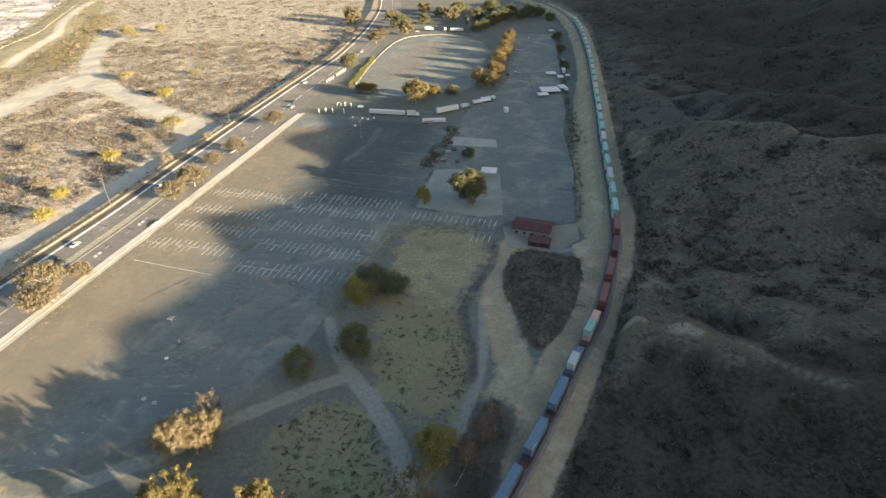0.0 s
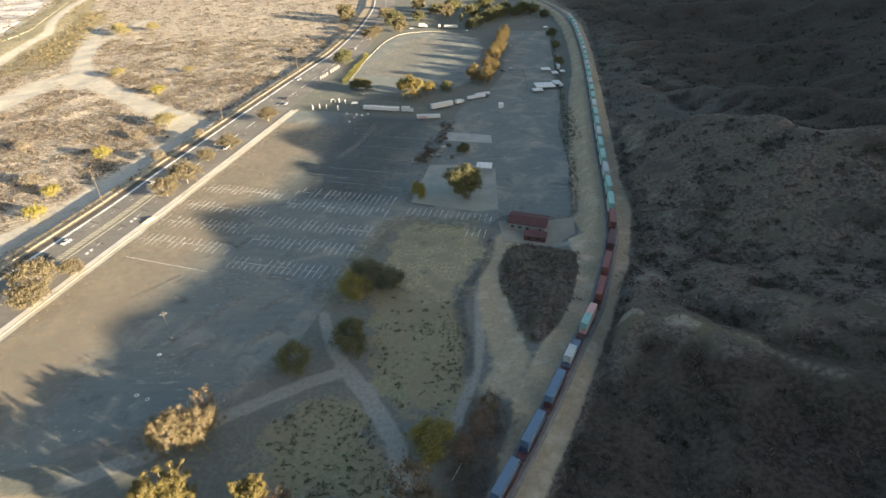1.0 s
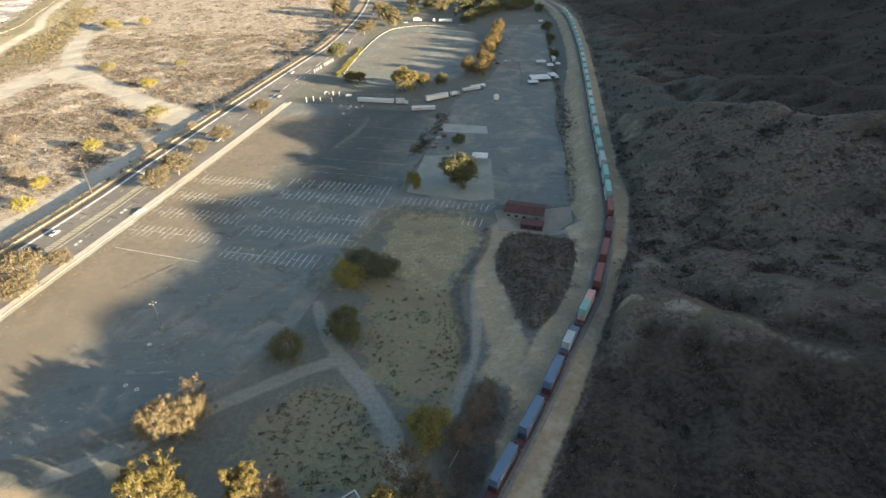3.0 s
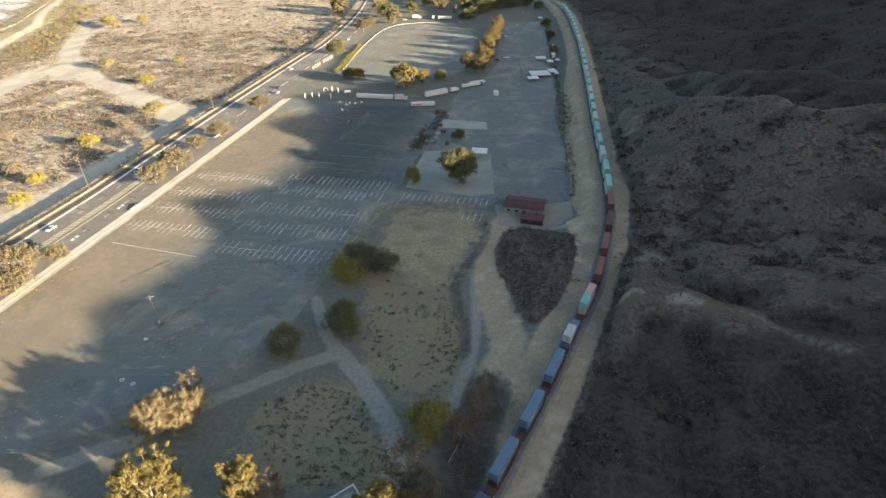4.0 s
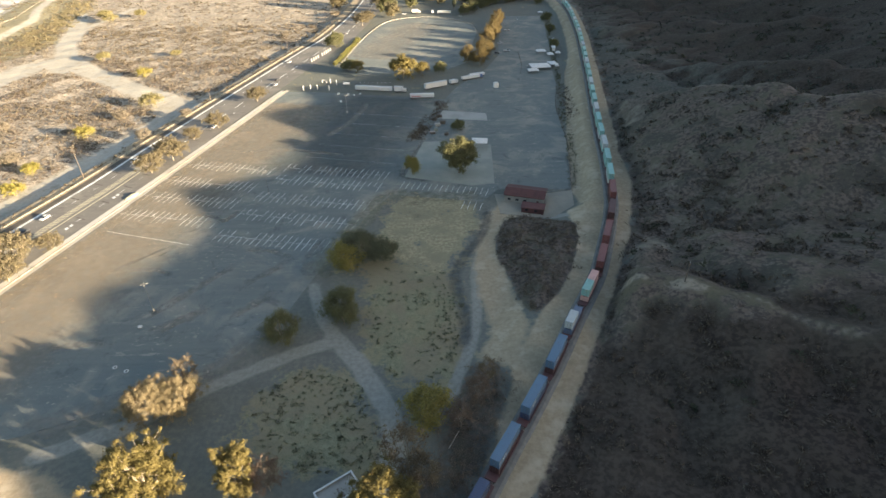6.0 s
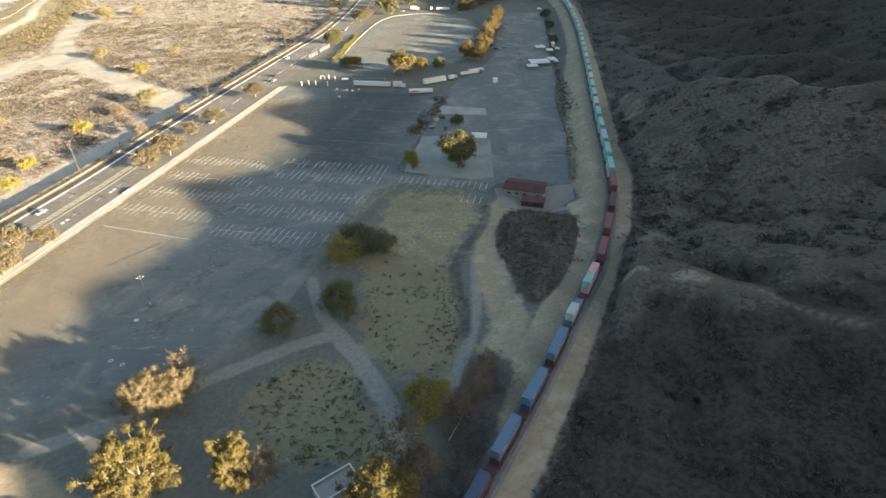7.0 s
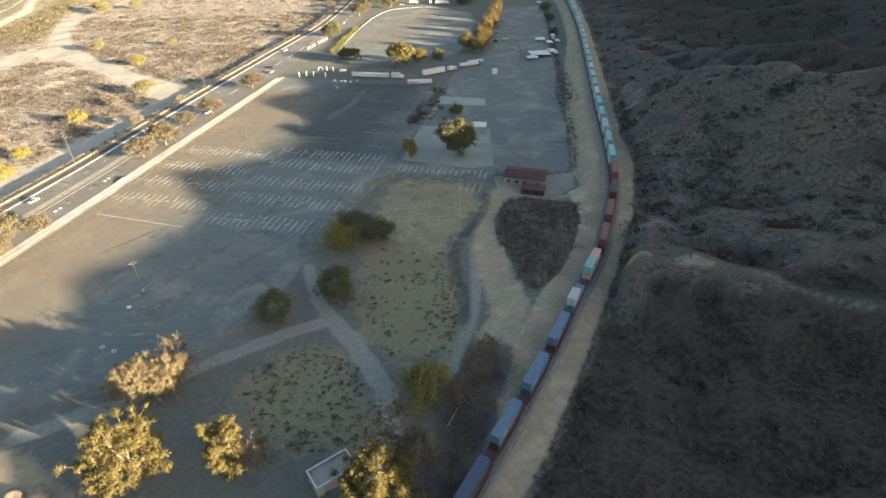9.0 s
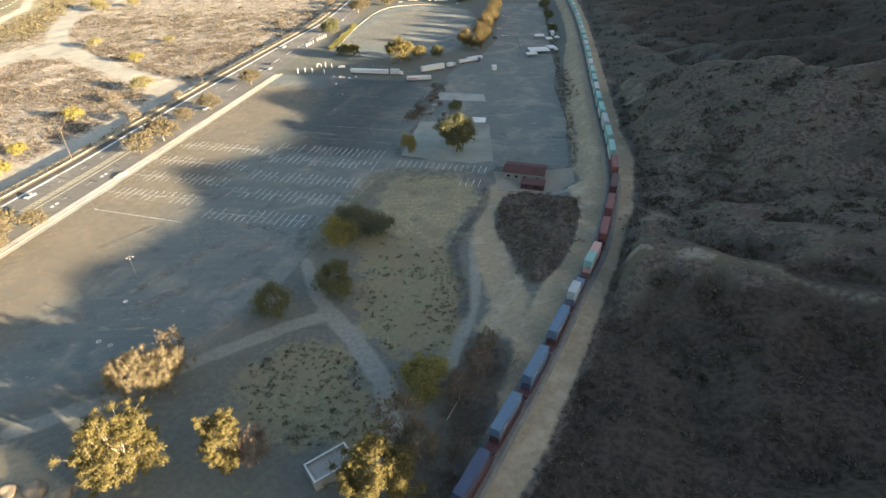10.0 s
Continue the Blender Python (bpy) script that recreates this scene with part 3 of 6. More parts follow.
zone("dirt", np.maximum(verge, np.clip(0.5 + (23 - road_d) / 6, 0, 1) * (GX < road_x)))
lev_d, _ = near_line(GX, GY, LEVEE)
lev_x = np.interp(GY, [p[1] for p in LEVEE], [p[0] for p in LEVEE])
zone("sand", np.maximum(np.max([band(p, h, 5) for p, h in SANDS], axis=0), np.where(GX < lev_x - 22, 0.75, 0)))
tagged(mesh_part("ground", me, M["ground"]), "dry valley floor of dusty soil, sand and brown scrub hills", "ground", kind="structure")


# ---- paved ground ----
def sheet(name, pts, z, material, label, category, kind="structure", thick=0.06):
    """A flat paved area with a visible edge."""
    bm = bmesh.new()
    f = bm.faces.new([bm.verts.new((p[0], p[1], z)) for p in pts])
    if f.normal.z < 0 or (f.normal_update() or f.normal.z < 0):
        f.normal_flip()
    r = bmesh.ops.extrude_face_region(bm, geom=[f])
    for v in r["geom"]:
        if isinstance(v, bmesh.types.BMVert):
            v.co.z -= thick
    bmesh.ops.recalc_face_normals(bm, faces=bm.faces)
    return tagged(part(name, bm, material), label, category, kind=kind)


def ribbon(bm, pts, left, right, lift, follow=False, mat_index=0):
    """A strip along a line of points, from left to right of it (metres, left negative)."""
    P = np.array(pts, float)[:, :2]
    T = np.gradient(P, axis=0)
    T /= np.linalg.norm(T, axis=1)[:, None]
    N = np.stack([T[:, 1], -T[:, 0]], 1)
    A, B = P + N * left, P + N * right
    za = land(A[:, 0], A[:, 1]) if follow else np.zeros(len(P))
    zb = land(B[:, 0], B[:, 1]) if follow else np.zeros(len(P))
    va = [bm.verts.new((*a, z + lift)) for a, z in zip(A, za)]
    vb = [bm.verts.new((*b, z + lift)) for b, z in zip(B, zb)]
    for i in range(len(P) - 1):
        bm.faces.new((va[i], vb[i], vb[i + 1], va[i + 1])).material_index = mat_index
    return bm


ORIGIN, U, V = Vector((-157, 152, 0)), Vector((0.978, -0.208, 0)), Vector((0.208, 0.978, 0))


def lot(u, v, z=0.0):
    """A place in the car park: u metres from its west wall, v metres along it."""
    q = ORIGIN + U * u + V * v
    return (q.x, q.y, z)


LOT = [lot(1.5, -75), lot(1.5, 233), lot(20, 236), lot(113, 236), (12, 388), (34, 428), (48, 470), (66, 640), (112, 640), (96, 500), (85, 420), (82, 386), (73, 340),
       (69, 284), (60, 227), (26, 228), (18, 216), lot(116, 98), lot(112, 84), lot(107, 50), lot(106, 28), (-52, 140), (-66, 116), (-84, 104), (-110, 92)]
parking = sheet("parking_lot", LOT, 0.05, M["lot"], "wide worn grey asphalt car park, nearly empty", "car park")
sheet("parking_lot", [(-66, 418), (-80, 452), (-73, 530), (-60, 603), (-40, 632), (0, 637), (30, 604), (36, 563), (27, 500), (22, 452), (6, 432)], 0.045, M["lot"],
      "rounded fenced asphalt yard with long tree shadows", "car park")
sheet("concrete_slab", [(1, 337), (28, 331), (28, 318), (-2, 323)], 0.10, M["pale_slab"], "long pale bare concrete slab in the car park", "concrete slab")
sheet("concrete_slab", [(-18, 242), (-10, 286), (7, 287), (27, 281), (25, 234), (14, 232)], 0.10, M["slab"], "broad pale concrete pad under two trees", "concrete slab")
sheet("concrete_slab", [(24, 223), (47, 223), (60, 226), (57, 202), (43, 201), (25, 205)], 0.12, M["apron"], "pale concrete apron beside the red-roofed building", "concrete slab", thick=0.3)



def dusted(pts, half, material, label, z=0.066):
    """Blown dust and dead grass over a paved edge, or a broad tint, thinning out to both sides."""
    P = spline(pts, 2.0)
    T = np.gradient(P, axis=0)
    T /= np.linalg.norm(T, axis=1)[:, None]
    N = np.stack([T[:, 1], -T[:, 0]], 1)
    across = (-1.0, -0.35, 0.35, 1.0)
    verts = [(*(p + n * half * k), z) for p, n in zip(P, N) for k in across]
    faces = [(4 * i + k, 4 * i + k + 1, 4 * i + k + 5, 4 * i + k + 4) for i in range(len(P) - 1) for k in range(3)]
    ob = raw("dust", verts, faces, material)
    ends = np.minimum(1, np.minimum(np.arange(len(P)), np.arange(len(P))[::-1]) / 4)
    ob.data.attributes.new("cover", "FLOAT", "POINT").data.foreach_set("value", (ends[:, None] * np.array([0, 1, 1, 0])[None]).ravel())
    return tagged(ob, label, "dust", kind="structure")


def dust_material(name, a, b, patchy=3.0):
    g = Graph(name, 0.95, spec=0.1)
    v = g.where()
    g.colour(g.mix(g.ramp(g.noise(v, 0.8, 5), 0.35, 0.66), a, b))
    thin = g.math("ADD", g.attr("cover"), g.math("MULTIPLY", g.math("SUBTRACT", g.noise(v, 0.30, 6, 0.6, 0.3), 0.58), patchy))
    g.link(g.math("MULTIPLY", g.ramp(thin, 0.0, 1.6, False), 0.85), g.p.inputs["Alpha"])
    return g.mat


M["dead_grass"] = dust_material("dead_grass_dust", (0.275, 0.252, 0.175), (0.195, 0.180, 0.124))
M["sand_dust"] = dust_material("sand_dust", (0.32, 0.27, 0.20), (0.23, 0.195, 0.145))
M["tar"] = dust_material("darker_asphalt", (0.070, 0.084, 0.090), (0.090, 0.103, 0.106), 0.8)
M["old_tar"] = dust_material("broken_asphalt", (0.080, 0.090, 0.094), (0.106, 0.114, 0.113), 2.0)
# Dirt tint that also paints the lot's sunlit west side warmer.
M["lot_sun_dust"] = dust_material("sunlit_dirt_tint", (0.290, 0.232, 0.166), (0.225, 0.185, 0.135), 1.5)
M["grey_dust"] = dust_material("grey_dust", (0.27, 0.25, 0.212), (0.20, 0.187, 0.16))
dusted([lot(106, 28)[:2], lot(107, 50)[:2], lot(111, 82)[:2], lot(116, 98)[:2], (2, 221), (22, 224)], 7.0, M["dead_grass"], "dead grass and dust over the asphalt's edge")
# Darker tone over the north part of the lot, fading at its borders.
dusted([lot(74, 108)[:2], lot(74, 150)[:2], lot(72, 238)[:2]], 44.0, M["tar"], "broad darker area of asphalt in the car park", 0.053)
dusted([lot(16, -74)[:2], lot(20, 20)[:2], lot(20, 130)[:2], lot(20, 215)[:2]], 33.0, M["lot_sun_dust"], "thin brown dirt and painted sun warmth over the asphalt", 0.0535)
# A pale film that brightens the yard where the sun reaches it.
dusted([(-58, 462), (-40, 530), (-16, 612)], 30.0, M["grey_dust"], "thin pale grey film brightening the sunlit fenced yard", 0.0505)
dusted([(-112, 92), (-86, 104), (-66, 116), (-53, 138)], 6.0, M["grey_dust"], "grey dust over the asphalt's edge")
dusted([lot(5.5, -60)[:2], lot(6, 0)[:2], lot(6, 90)[:2], lot(4, 140)[:2], lot(4, 200)[:2]], 4.2, M["sand_dust"], "sand blown along the foot of the wall")
dusted([(26, 228), (44, 226), (60, 228), (67, 270)], 2.5, M["grey_dust"], "grey dust over the lot's edge")
dusted([(-10, 287), (-16, 262), (-19, 243), (0, 236)], 2.0, M["grey_dust"], "grey dust round the concrete pad")

dusted([(21, 213), (19, 202), (15.5, 187), (8.5, 173), (4.5, 160), (5.5, 146), (7, 137), (6.6, 128), (4, 118)], 3.0, M["old_tar"], "strip of old dark asphalt path through dead grass", 0.10)

for way, half in (([(-10, 190), (-6, 194), (-3, 193)], 2.4), ([(-7, 184), (-3, 187)], 2.0), ([(-16, 207), (-10, 203), (-6, 205)], 2.4), ([(9, 188), (13, 191), (16, 190)], 2.6), ([(-19, 213), (-12, 215), (-4, 213)], 2.6), ([(2, 177), (6, 180)], 2.0)):
    dusted(way, half, M["old_tar"], "patch of old asphalt showing through dead grass", 0.08)

# road, its lines and its painted median
road_line = spline(ROAD, 4.0)
bm = ribbon(bmesh.new(), road_line, -15.0, 17.2, 0.06)
tagged(part("road", bm, M["road"]), "sunlit four-lane asphalt road beside the riverbed", "road", kind="structure")


def painted(name, pts, left, right, material, label, dash=None, lift=0.075):
    bm = bmesh.new()
    if dash is None:
        ribbon(bm, pts, left, right, lift)
    else:
        on, off = dash
        step = np.linalg.norm(np.array(pts[1][:2]) - np.array(pts[0][:2]))
        a, n, m = 0, max(2, int(on / step) + 1), max(1, int(off / step))
        while a + n <= len(pts):
            ribbon(bm, pts[a:a + n], left, right, lift)
            a += n + m
    return tagged(part(name, bm, material), label, "road marking", kind="structure")


def along_road(y, off):
    """A place off metres right of the road's middle, and the road's heading there."""
    i = int(np.argmin(np.abs(road_line[:, 1] - y)))
    p, q = road_line[i], road_line[i + 1]
    t = (q - p) / np.linalg.norm(q - p)
    c = p + np.array([t[1], -t[0]]) * off
    return float(c[0]), float(c[1]), math.degrees(math.atan2(t[1], t[0]))


fine_road = spline(ROAD, 1.5)
hatch_road = [p for p in spline(ROAD, 1.35) if 176 < p[1] < 256]
painted("edge_line", road_line, -11.7, -10.4, M["line"], "broad white line along the road's river side")
tagged(part("gutter", ribbon(bmesh.new(), road_line, -15.6, -12.4, 0.07), M["gutter"]), "dark earth shoulder between road and barrier", "gutter", kind="structure")
painted("centre_line", [p for p in fine_road if p[1] < 258], 3.9, 4.5, M["yellow_line"], "broad pale yellow line beside the hatched median")
painted("lane_line", [p for p in fine_road if p[1] > 258], 4.6, 5.1, M["line"], "long white dashes along the road's middle", (13, 9))
painted("lane_line", fine_road, -5.4, -5.2, M["line"], "broken white lane line", (3, 9))
painted("lane_line", fine_road, 8.9, 9.1, M["line"], "broken white lane line", (3, 9))
bm = bmesh.new()
for i in range(0, len(hatch_road) - 1):
    p = hatch_road[i]
    t = (hatch_road[i + 1] - p) / np.linalg.norm(hatch_road[i + 1] - p)
    n = np.array([t[1], -t[0]])
    q = [p + n * -0.5, p + n * 2.3 + t * 0.3, p + n * 2.3 + t * 0.9, p + n * -0.5 + t * 0.6]
    bm.faces.new([bm.verts.new((*c, 0.072)) for c in q])
ribbon(bm, hatch_road, -0.9, -0.65, 0.072)
tagged(part("hatching", bm, M["yellow_line"]), "pale yellow slanting bars across the median", "road marking", kind="structure")

bm = bmesh.new()
for y in np.arange(178, 330, 14.5):
    i = int(np.argmin(np.abs(fine_road[:, 1] - y)))
    p = fine_road[i]
    t = (fine_road[i + 1] - p) / np.linalg.norm(fine_road[i + 1] - p)
    n = np.array([t[1], -t[0]])
    for a, b in ((-10.0, -4.6), (6.4, 11.2)):
        bm.faces.new([bm.verts.new((*(p + n * u + t * v), 0.068)) for u, v in ((a, 0.0), (b, -0.9), (b, -0.3), (a, 0.7))])
tagged(part("sealed_joints", bm, M["gutter"]), "dark tar-sealed joints across the road lanes", "road repair", kind="structure")

# wall along the car park
bm = bmesh.new()
for pts in (spline(WALL, 6.0),):
    P = np.array(pts)
    T = np.gradient(P, axis=0)
    T /= np.linalg.norm(T, axis=1)[:, None]
    N = np.stack([T[:, 1], -T[:, 0]], 1)
    prof = [(-0.25, 0.0), (-0.25, 0.24), (0.25, 0.24), (0.25, 0.0)]
    rings = [[bm.verts.new((*(p + n * a), z)) for a, z in prof] for p, n in zip(P, N)]
    for r0, r1 in zip(rings, rings[1:]):
        for k in range(3):
            bm.faces.new((r0[k], r1[k], r1[k + 1], r0[k + 1]))
    bm.faces.new(rings[0]), bm.faces.new(rings[-1])
bmesh.ops.recalc_face_normals(bm, faces=bm.faces)
tagged(part("wall_west", bm, M["wall"]), "low pale rendered wall between road and car park", "wall", kind="structure")
bm = bmesh.new()
wall_line = spline(WALL, 4.0)
prof = [(-3.3, 0.0), (-3.3, 0.16), (-0.27, 0.17)]
T = np.gradient(wall_line, axis=0)
T /= np.linalg.norm(T, axis=1)[:, None]
rings = [[bm.verts.new((*(p + np.array([t[1], -t[0]]) * a), z)) for a, z in prof] for p, t in zip(wall_line, T)]
for r0, r1 in zip(rings, rings[1:]):
    for k in range(2):
        bm.faces.new((r0[k], r1[k], r1[k + 1], r0[k + 1]))
bmesh.ops.recalc_face_normals(bm, faces=bm.faces)
tagged(part("pavement", bm, M["kerbstone"]), "pale dusty concrete pavement between road and low wall", "pavement", kind="structure")
bm = ribbon(bmesh.new(), spline(WALL, 6.0), 0.26, 2.4, 0.07)
tagged(part("kerb_strip", bm, M["verge"]), "pale concrete strip at the foot of the wall", "kerb", kind="structure")

# stall lines: west block and east block, double rows on a centre line
bm = bmesh.new()


def stripe(u0, v0, u1, v1, w=0.20):
    d = (Vector((u1, v1)) - Vector((u0, v0))).normalized() * w / 2
    q = [(u0 + d.y, v0 - d.x), (u1 + d.y, v1 - d.x), (u1 - d.y, v1 + d.x), (u0 - d.y, v0 + d.x)]
    bm.faces.new([bm.verts.new(lot(a, b, 0.056)) for a, b in q])


rs = random.Random(8)
for u0, u1, rows in ((3, 50, (59.5, 76.5, 93.0, 111.5)), (56, 109, (51.0, 69.0, 85.5, 103.8, 116.5))):
    for v in rows:
        a = u0
        while a < u1 - 2:
            b = min(u1, a + rs.uniform(6, 22))
            stripe(a, v, b, v, rs.uniform(0.12, 0.20))
            a = b + rs.choice((0.0, 0.0, 2.75, 5.5))
        n = int((u1 - u0) / 2.75)
        for k in range(n + 1):
            u = u0 + 2.75 * k
            for lo, hi in ((-4.9, 0.0), (0.0, 4.9)):
                if rs.random() < 0.88:
                    stripe(u + 0.04 * lo + rs.uniform(-0.05, 0.05), v + lo + rs.uniform(0, 0.6), u + 0.04 * hi, v + hi - rs.uniform(0, 0.6), rs.uniform(0.15, 0.25))
stripe(9, 45, 50, 42)
for k in range(16):
    stripe(118 + 2.7 * k, 105, 118.4 + 2.7 * k, 112)
for k in range(8, 12):
    stripe(128 + 2.7 * k, 91, 128.4 + 2.7 * k, 98)
for v in (131, 148, 165, 182, 199):
    stripe(60, v, 108, v, 0.09)
tagged(part("stall_lines", bm, M["line"]), "worn white parking stall lines in double rows", "parking lines", kind="structure")

# washed-out smears in the asphalt
for way, half in (([(64, -10), (70, -3), (76, 5), (79, 12)], 3.2), ([(58, -2), (63, 6), (69, 20), (75, 36)], 2.4), ([(82, 18), (88, 30), (94, 42)], 2.6), ([(86, 2), (92, 12), (97, 24)], 3.0),
                  ([(50, 56), (54, 66), (55, 76)], 2.2), ([(40, -20), (52, -14), (62, -16)], 2.2), ([(70, 42), (82, 44), (96, 40)], 2.0), ([(30, 20), (44, 24), (58, 22)], 1.8), ([(20, 130), (50, 138), (80, 136)], 2.0),
                  ([(60, 160), (66, 190), (64, 220)], 2.5), ([(28, 60), (40, 64), (56, 62)], 1.6), ([(104, 30), (99, 44), (101, 60)], 3.0)):
    dusted([lot(*p)[:2] for p in way], half, M["grey_dust"], "pale washed-out smear in the asphalt")


dusted([(-99.5, 134.5), (-96, 141), (-92, 147)], 1.3, M["grey_dust"], "pale crumbled concrete strewn beside the lamp post")

for way in ([(33, 22), (38, 33), (44, 43)], [(30, 18), (36, 30)], [(40, 30), (47, 42)]):
    dusted([lot(*p)[:2] for p in way], 0.9, M["old_tar"], "dark skid mark on dusty asphalt", 0.069)

# ---- railway ----
rail_line = spline(TRACK, 3.0)
bm = bmesh.new()
P = rail_line
T = np.gradient(P, axis=0)
T /= np.linalg.norm(T, axis=1)[:, None]
N = np.stack([T[:, 1], -T[:, 0]], 1)
BED = bed(P[:, 1]) + 0.1


def lofted(prof, closed=False):
    rings = [[bm.verts.new((*(p + n * a), z + h)) for a, h in prof] for p, n, z in zip(P, N, BED)]
    for r0, r1 in zip(rings, rings[1:]):
        for k in range(len(prof) - 1):
            bm.faces.new((r0[k], r1[k], r1[k + 1], r0[k + 1]))


lofted([(-4.2, -1.0), (-2.3, 0.5), (2.3, 0.5), (4.2, -1.0)])
bmesh.ops.recalc_face_normals(bm, faces=bm.faces)
tagged(part("track_bed", bm, M["ballast"]), "grey crushed-stone ballast of a single curving railway", "railway", kind="structure")
bm = bmesh.new()
for side in (-0.755, 0.755):
    lofted([(side - 0.05, 0.5), (side - 0.04, 0.72), (side + 0.04, 0.72), (side + 0.05, 0.5)])
bmesh.ops.recalc_face_normals(bm, faces=bm.faces)
tagged(part("rails", bm, M["steel"]), "pair of worn steel rails", "railway", kind="structure")
TRACK_FINE = spline(TRACK, 0.5)
TRACK_S = np.concatenate([[0], np.cumsum(np.linalg.norm(np.diff(TRACK_FINE, axis=0), axis=1))])
RAIL_TOP = 0.82


def on_track(s):
    """A pose on the rails, s metres along the line, x ahead."""
    x, y = (float(np.interp(s, TRACK_S, TRACK_FINE[:, k])) for k in (0, 1))
    x2, y2 = (float(np.interp(s + 2, TRACK_S, TRACK_FINE[:, k])) for k in (0, 1))
    return pose(x, y, float(bed(y)) + RAIL_TOP, 0, 0, math.degrees(math.atan2(y2 - y, x2 - x)))


def steel_paint(name, c):
    g = Graph(name, 0.55, spec=0.4)
    v = g.local()
    tone = g.n.new("ShaderNodeObjectInfo").outputs["Random"]
    a = g.mix(g.math("MULTIPLY", tone, 0.5), c, tuple(0.72 * k + 0.02 for k in c))
    a = g.mix(g.math("MULTIPLY", g.ramp(g.noise(v, 0.5, 5), 0.45, 0.75), 0.45), a, tuple(0.6 * k + 0.03 for k in c))
    g.colour(g.mix(g.math("MULTIPLY", g.ramp(g.noise(g.stretch(v, 1, 1, 0.2), 1.6, 5), 0.6, 0.72), 0.6), a, (0.12, 0.065, 0.04)))
    return g.mat


BOX = {"blue": steel_paint("blue_container", (0.088, 0.148, 0.22)), "navy": steel_paint("navy_container", (0.045, 0.062, 0.115)), "red": steel_paint("red_container", (0.150, 0.052, 0.048)),
       "maroon": steel_paint("maroon_container", (0.066, 0.028, 0.028)), "teal": steel_paint("teal_container", (0.19, 0.345, 0.32)), "grey": steel_paint("grey_container", (0.34, 0.37, 0.37)),
       "pink": steel_paint("salmon_container", (0.45, 0.27, 0.24)), "slate": steel_paint("slate_container", (0.10, 0.13, 0.19))}
WORD = {"blue": "faded blue", "navy": "dark navy", "red": "dull red", "maroon": "dark maroon", "teal": "pale teal", "grey": "pale grey", "pink": "pale salmon", "slate": "slate blue"}
box_kinds = {}


def shipping_container(colour, length, where):
    """A steel box with corrugated sides, a framed end with doors, and a ribbed roof; its base at z 0."""
    key = (colour, length)
    if key in box_kinds:
        return copy_thing(box_kinds[key], where)
    L, Wd, Hh = length / 2, 1.22, 2.75
    top = empty("shipping_container", where)
    tagged(top, "%s corrugated steel shipping container on a freight train" % WORD[colour], "shipping container", "freight train")
    n = int(length / 0.55)
    for sy in (-1, 1):
        bm = bmesh.new()
        prev = None
        for i in range(2 * n + 1):
            x = -L + 0.12 + (length - 0.24) * i / (2 * n)
            y = sy * (Wd - (0.02 if (i // 1) % 2 else 0.07))
            cur = (bm.verts.new((x, y, 0.16)), bm.verts.new((x, y, Hh - 0.08)))
            if prev:
                bm.faces.new((prev[0], cur[0], cur[1], prev[1]))
            prev = cur
        part("side_wall", bm, BOX[colour], top)
    bm = bmesh.new()
    prev = None
    for i in range(2 * n + 1):
        x = -L + 0.08 + (length - 0.16) * i / (2 * n)
        cur = (bm.verts.new((x, -Wd + 0.05, Hh - (0.035 if i % 2 else 0.01))), bm.verts.new((x, Wd - 0.05, Hh - (0.035 if i % 2 else 0.01))))
        if prev:
            bm.faces.new((prev[0], cur[0], cur[1], prev[1]))
        prev = cur
    part("roof", bm, BOX[colour], top)
    bm = bmesh.new()
    for sx in (-1, 1):
        for sy in (-1, 1):
            box(bm, sx * L - (0.15 if sx > 0 else 0), sy * Wd - (0.15 if sy > 0 else 0), 0, sx * L + (0 if sx > 0 else 0.15), sy * Wd + (0 if sy > 0 else 0.15), Hh)
    for sy in (-1, 1):
        for z in (0.0, Hh - 0.12):
            box(bm, -L + 0.15, sy * Wd - (0.1 if sy > 0 else 0), z, L - 0.15, sy * Wd + (0 if sy > 0 else 0.1), z + 0.12)
    part("frame", bm, BOX[colour], top)
    for sx in (-1, 1):
        x0, x1 = sorted((sx * (L - 0.07), sx * (L - 0.03)))
        if sx > 0:
            part("end_wall", box(bmesh.new(), x0, -1.07, 0.1, x1, 1.07, Hh - 0.1), BOX[colour], top)
            continue
        for sy in (-1, 1):
            y0, y1 = sorted((sy * 0.02, sy * 1.07))
            d = part("door", box(bmesh.new(), x0, y0, 0.1, x1, y1, Hh - 0.1), BOX[colour], top)
            part("lock_rod", tube(bmesh.new(), (-L - 0.01, sy * 0.35, 0.15), (-L - 0.01, sy * 0.35, Hh - 0.15), 0.03, 0.03, 5), M["steel"], d)
    if colour == "blue":
        for sy in (-1, 1):
            for k in range(3):
                bm = box(bmesh.new(), -0.13, -0.01, -0.5, 0.13, 0.01, 0.5)
                bm.transform(pose(-L + 2.2 + 0.7 * k, sy * (Wd + 0.012), 1.5, 0, 28 * sy, 0))
                part("marking", bm, M["white"], top, "slanting white painted bar")
    box_kinds[key] = top
    return top


car_first = None


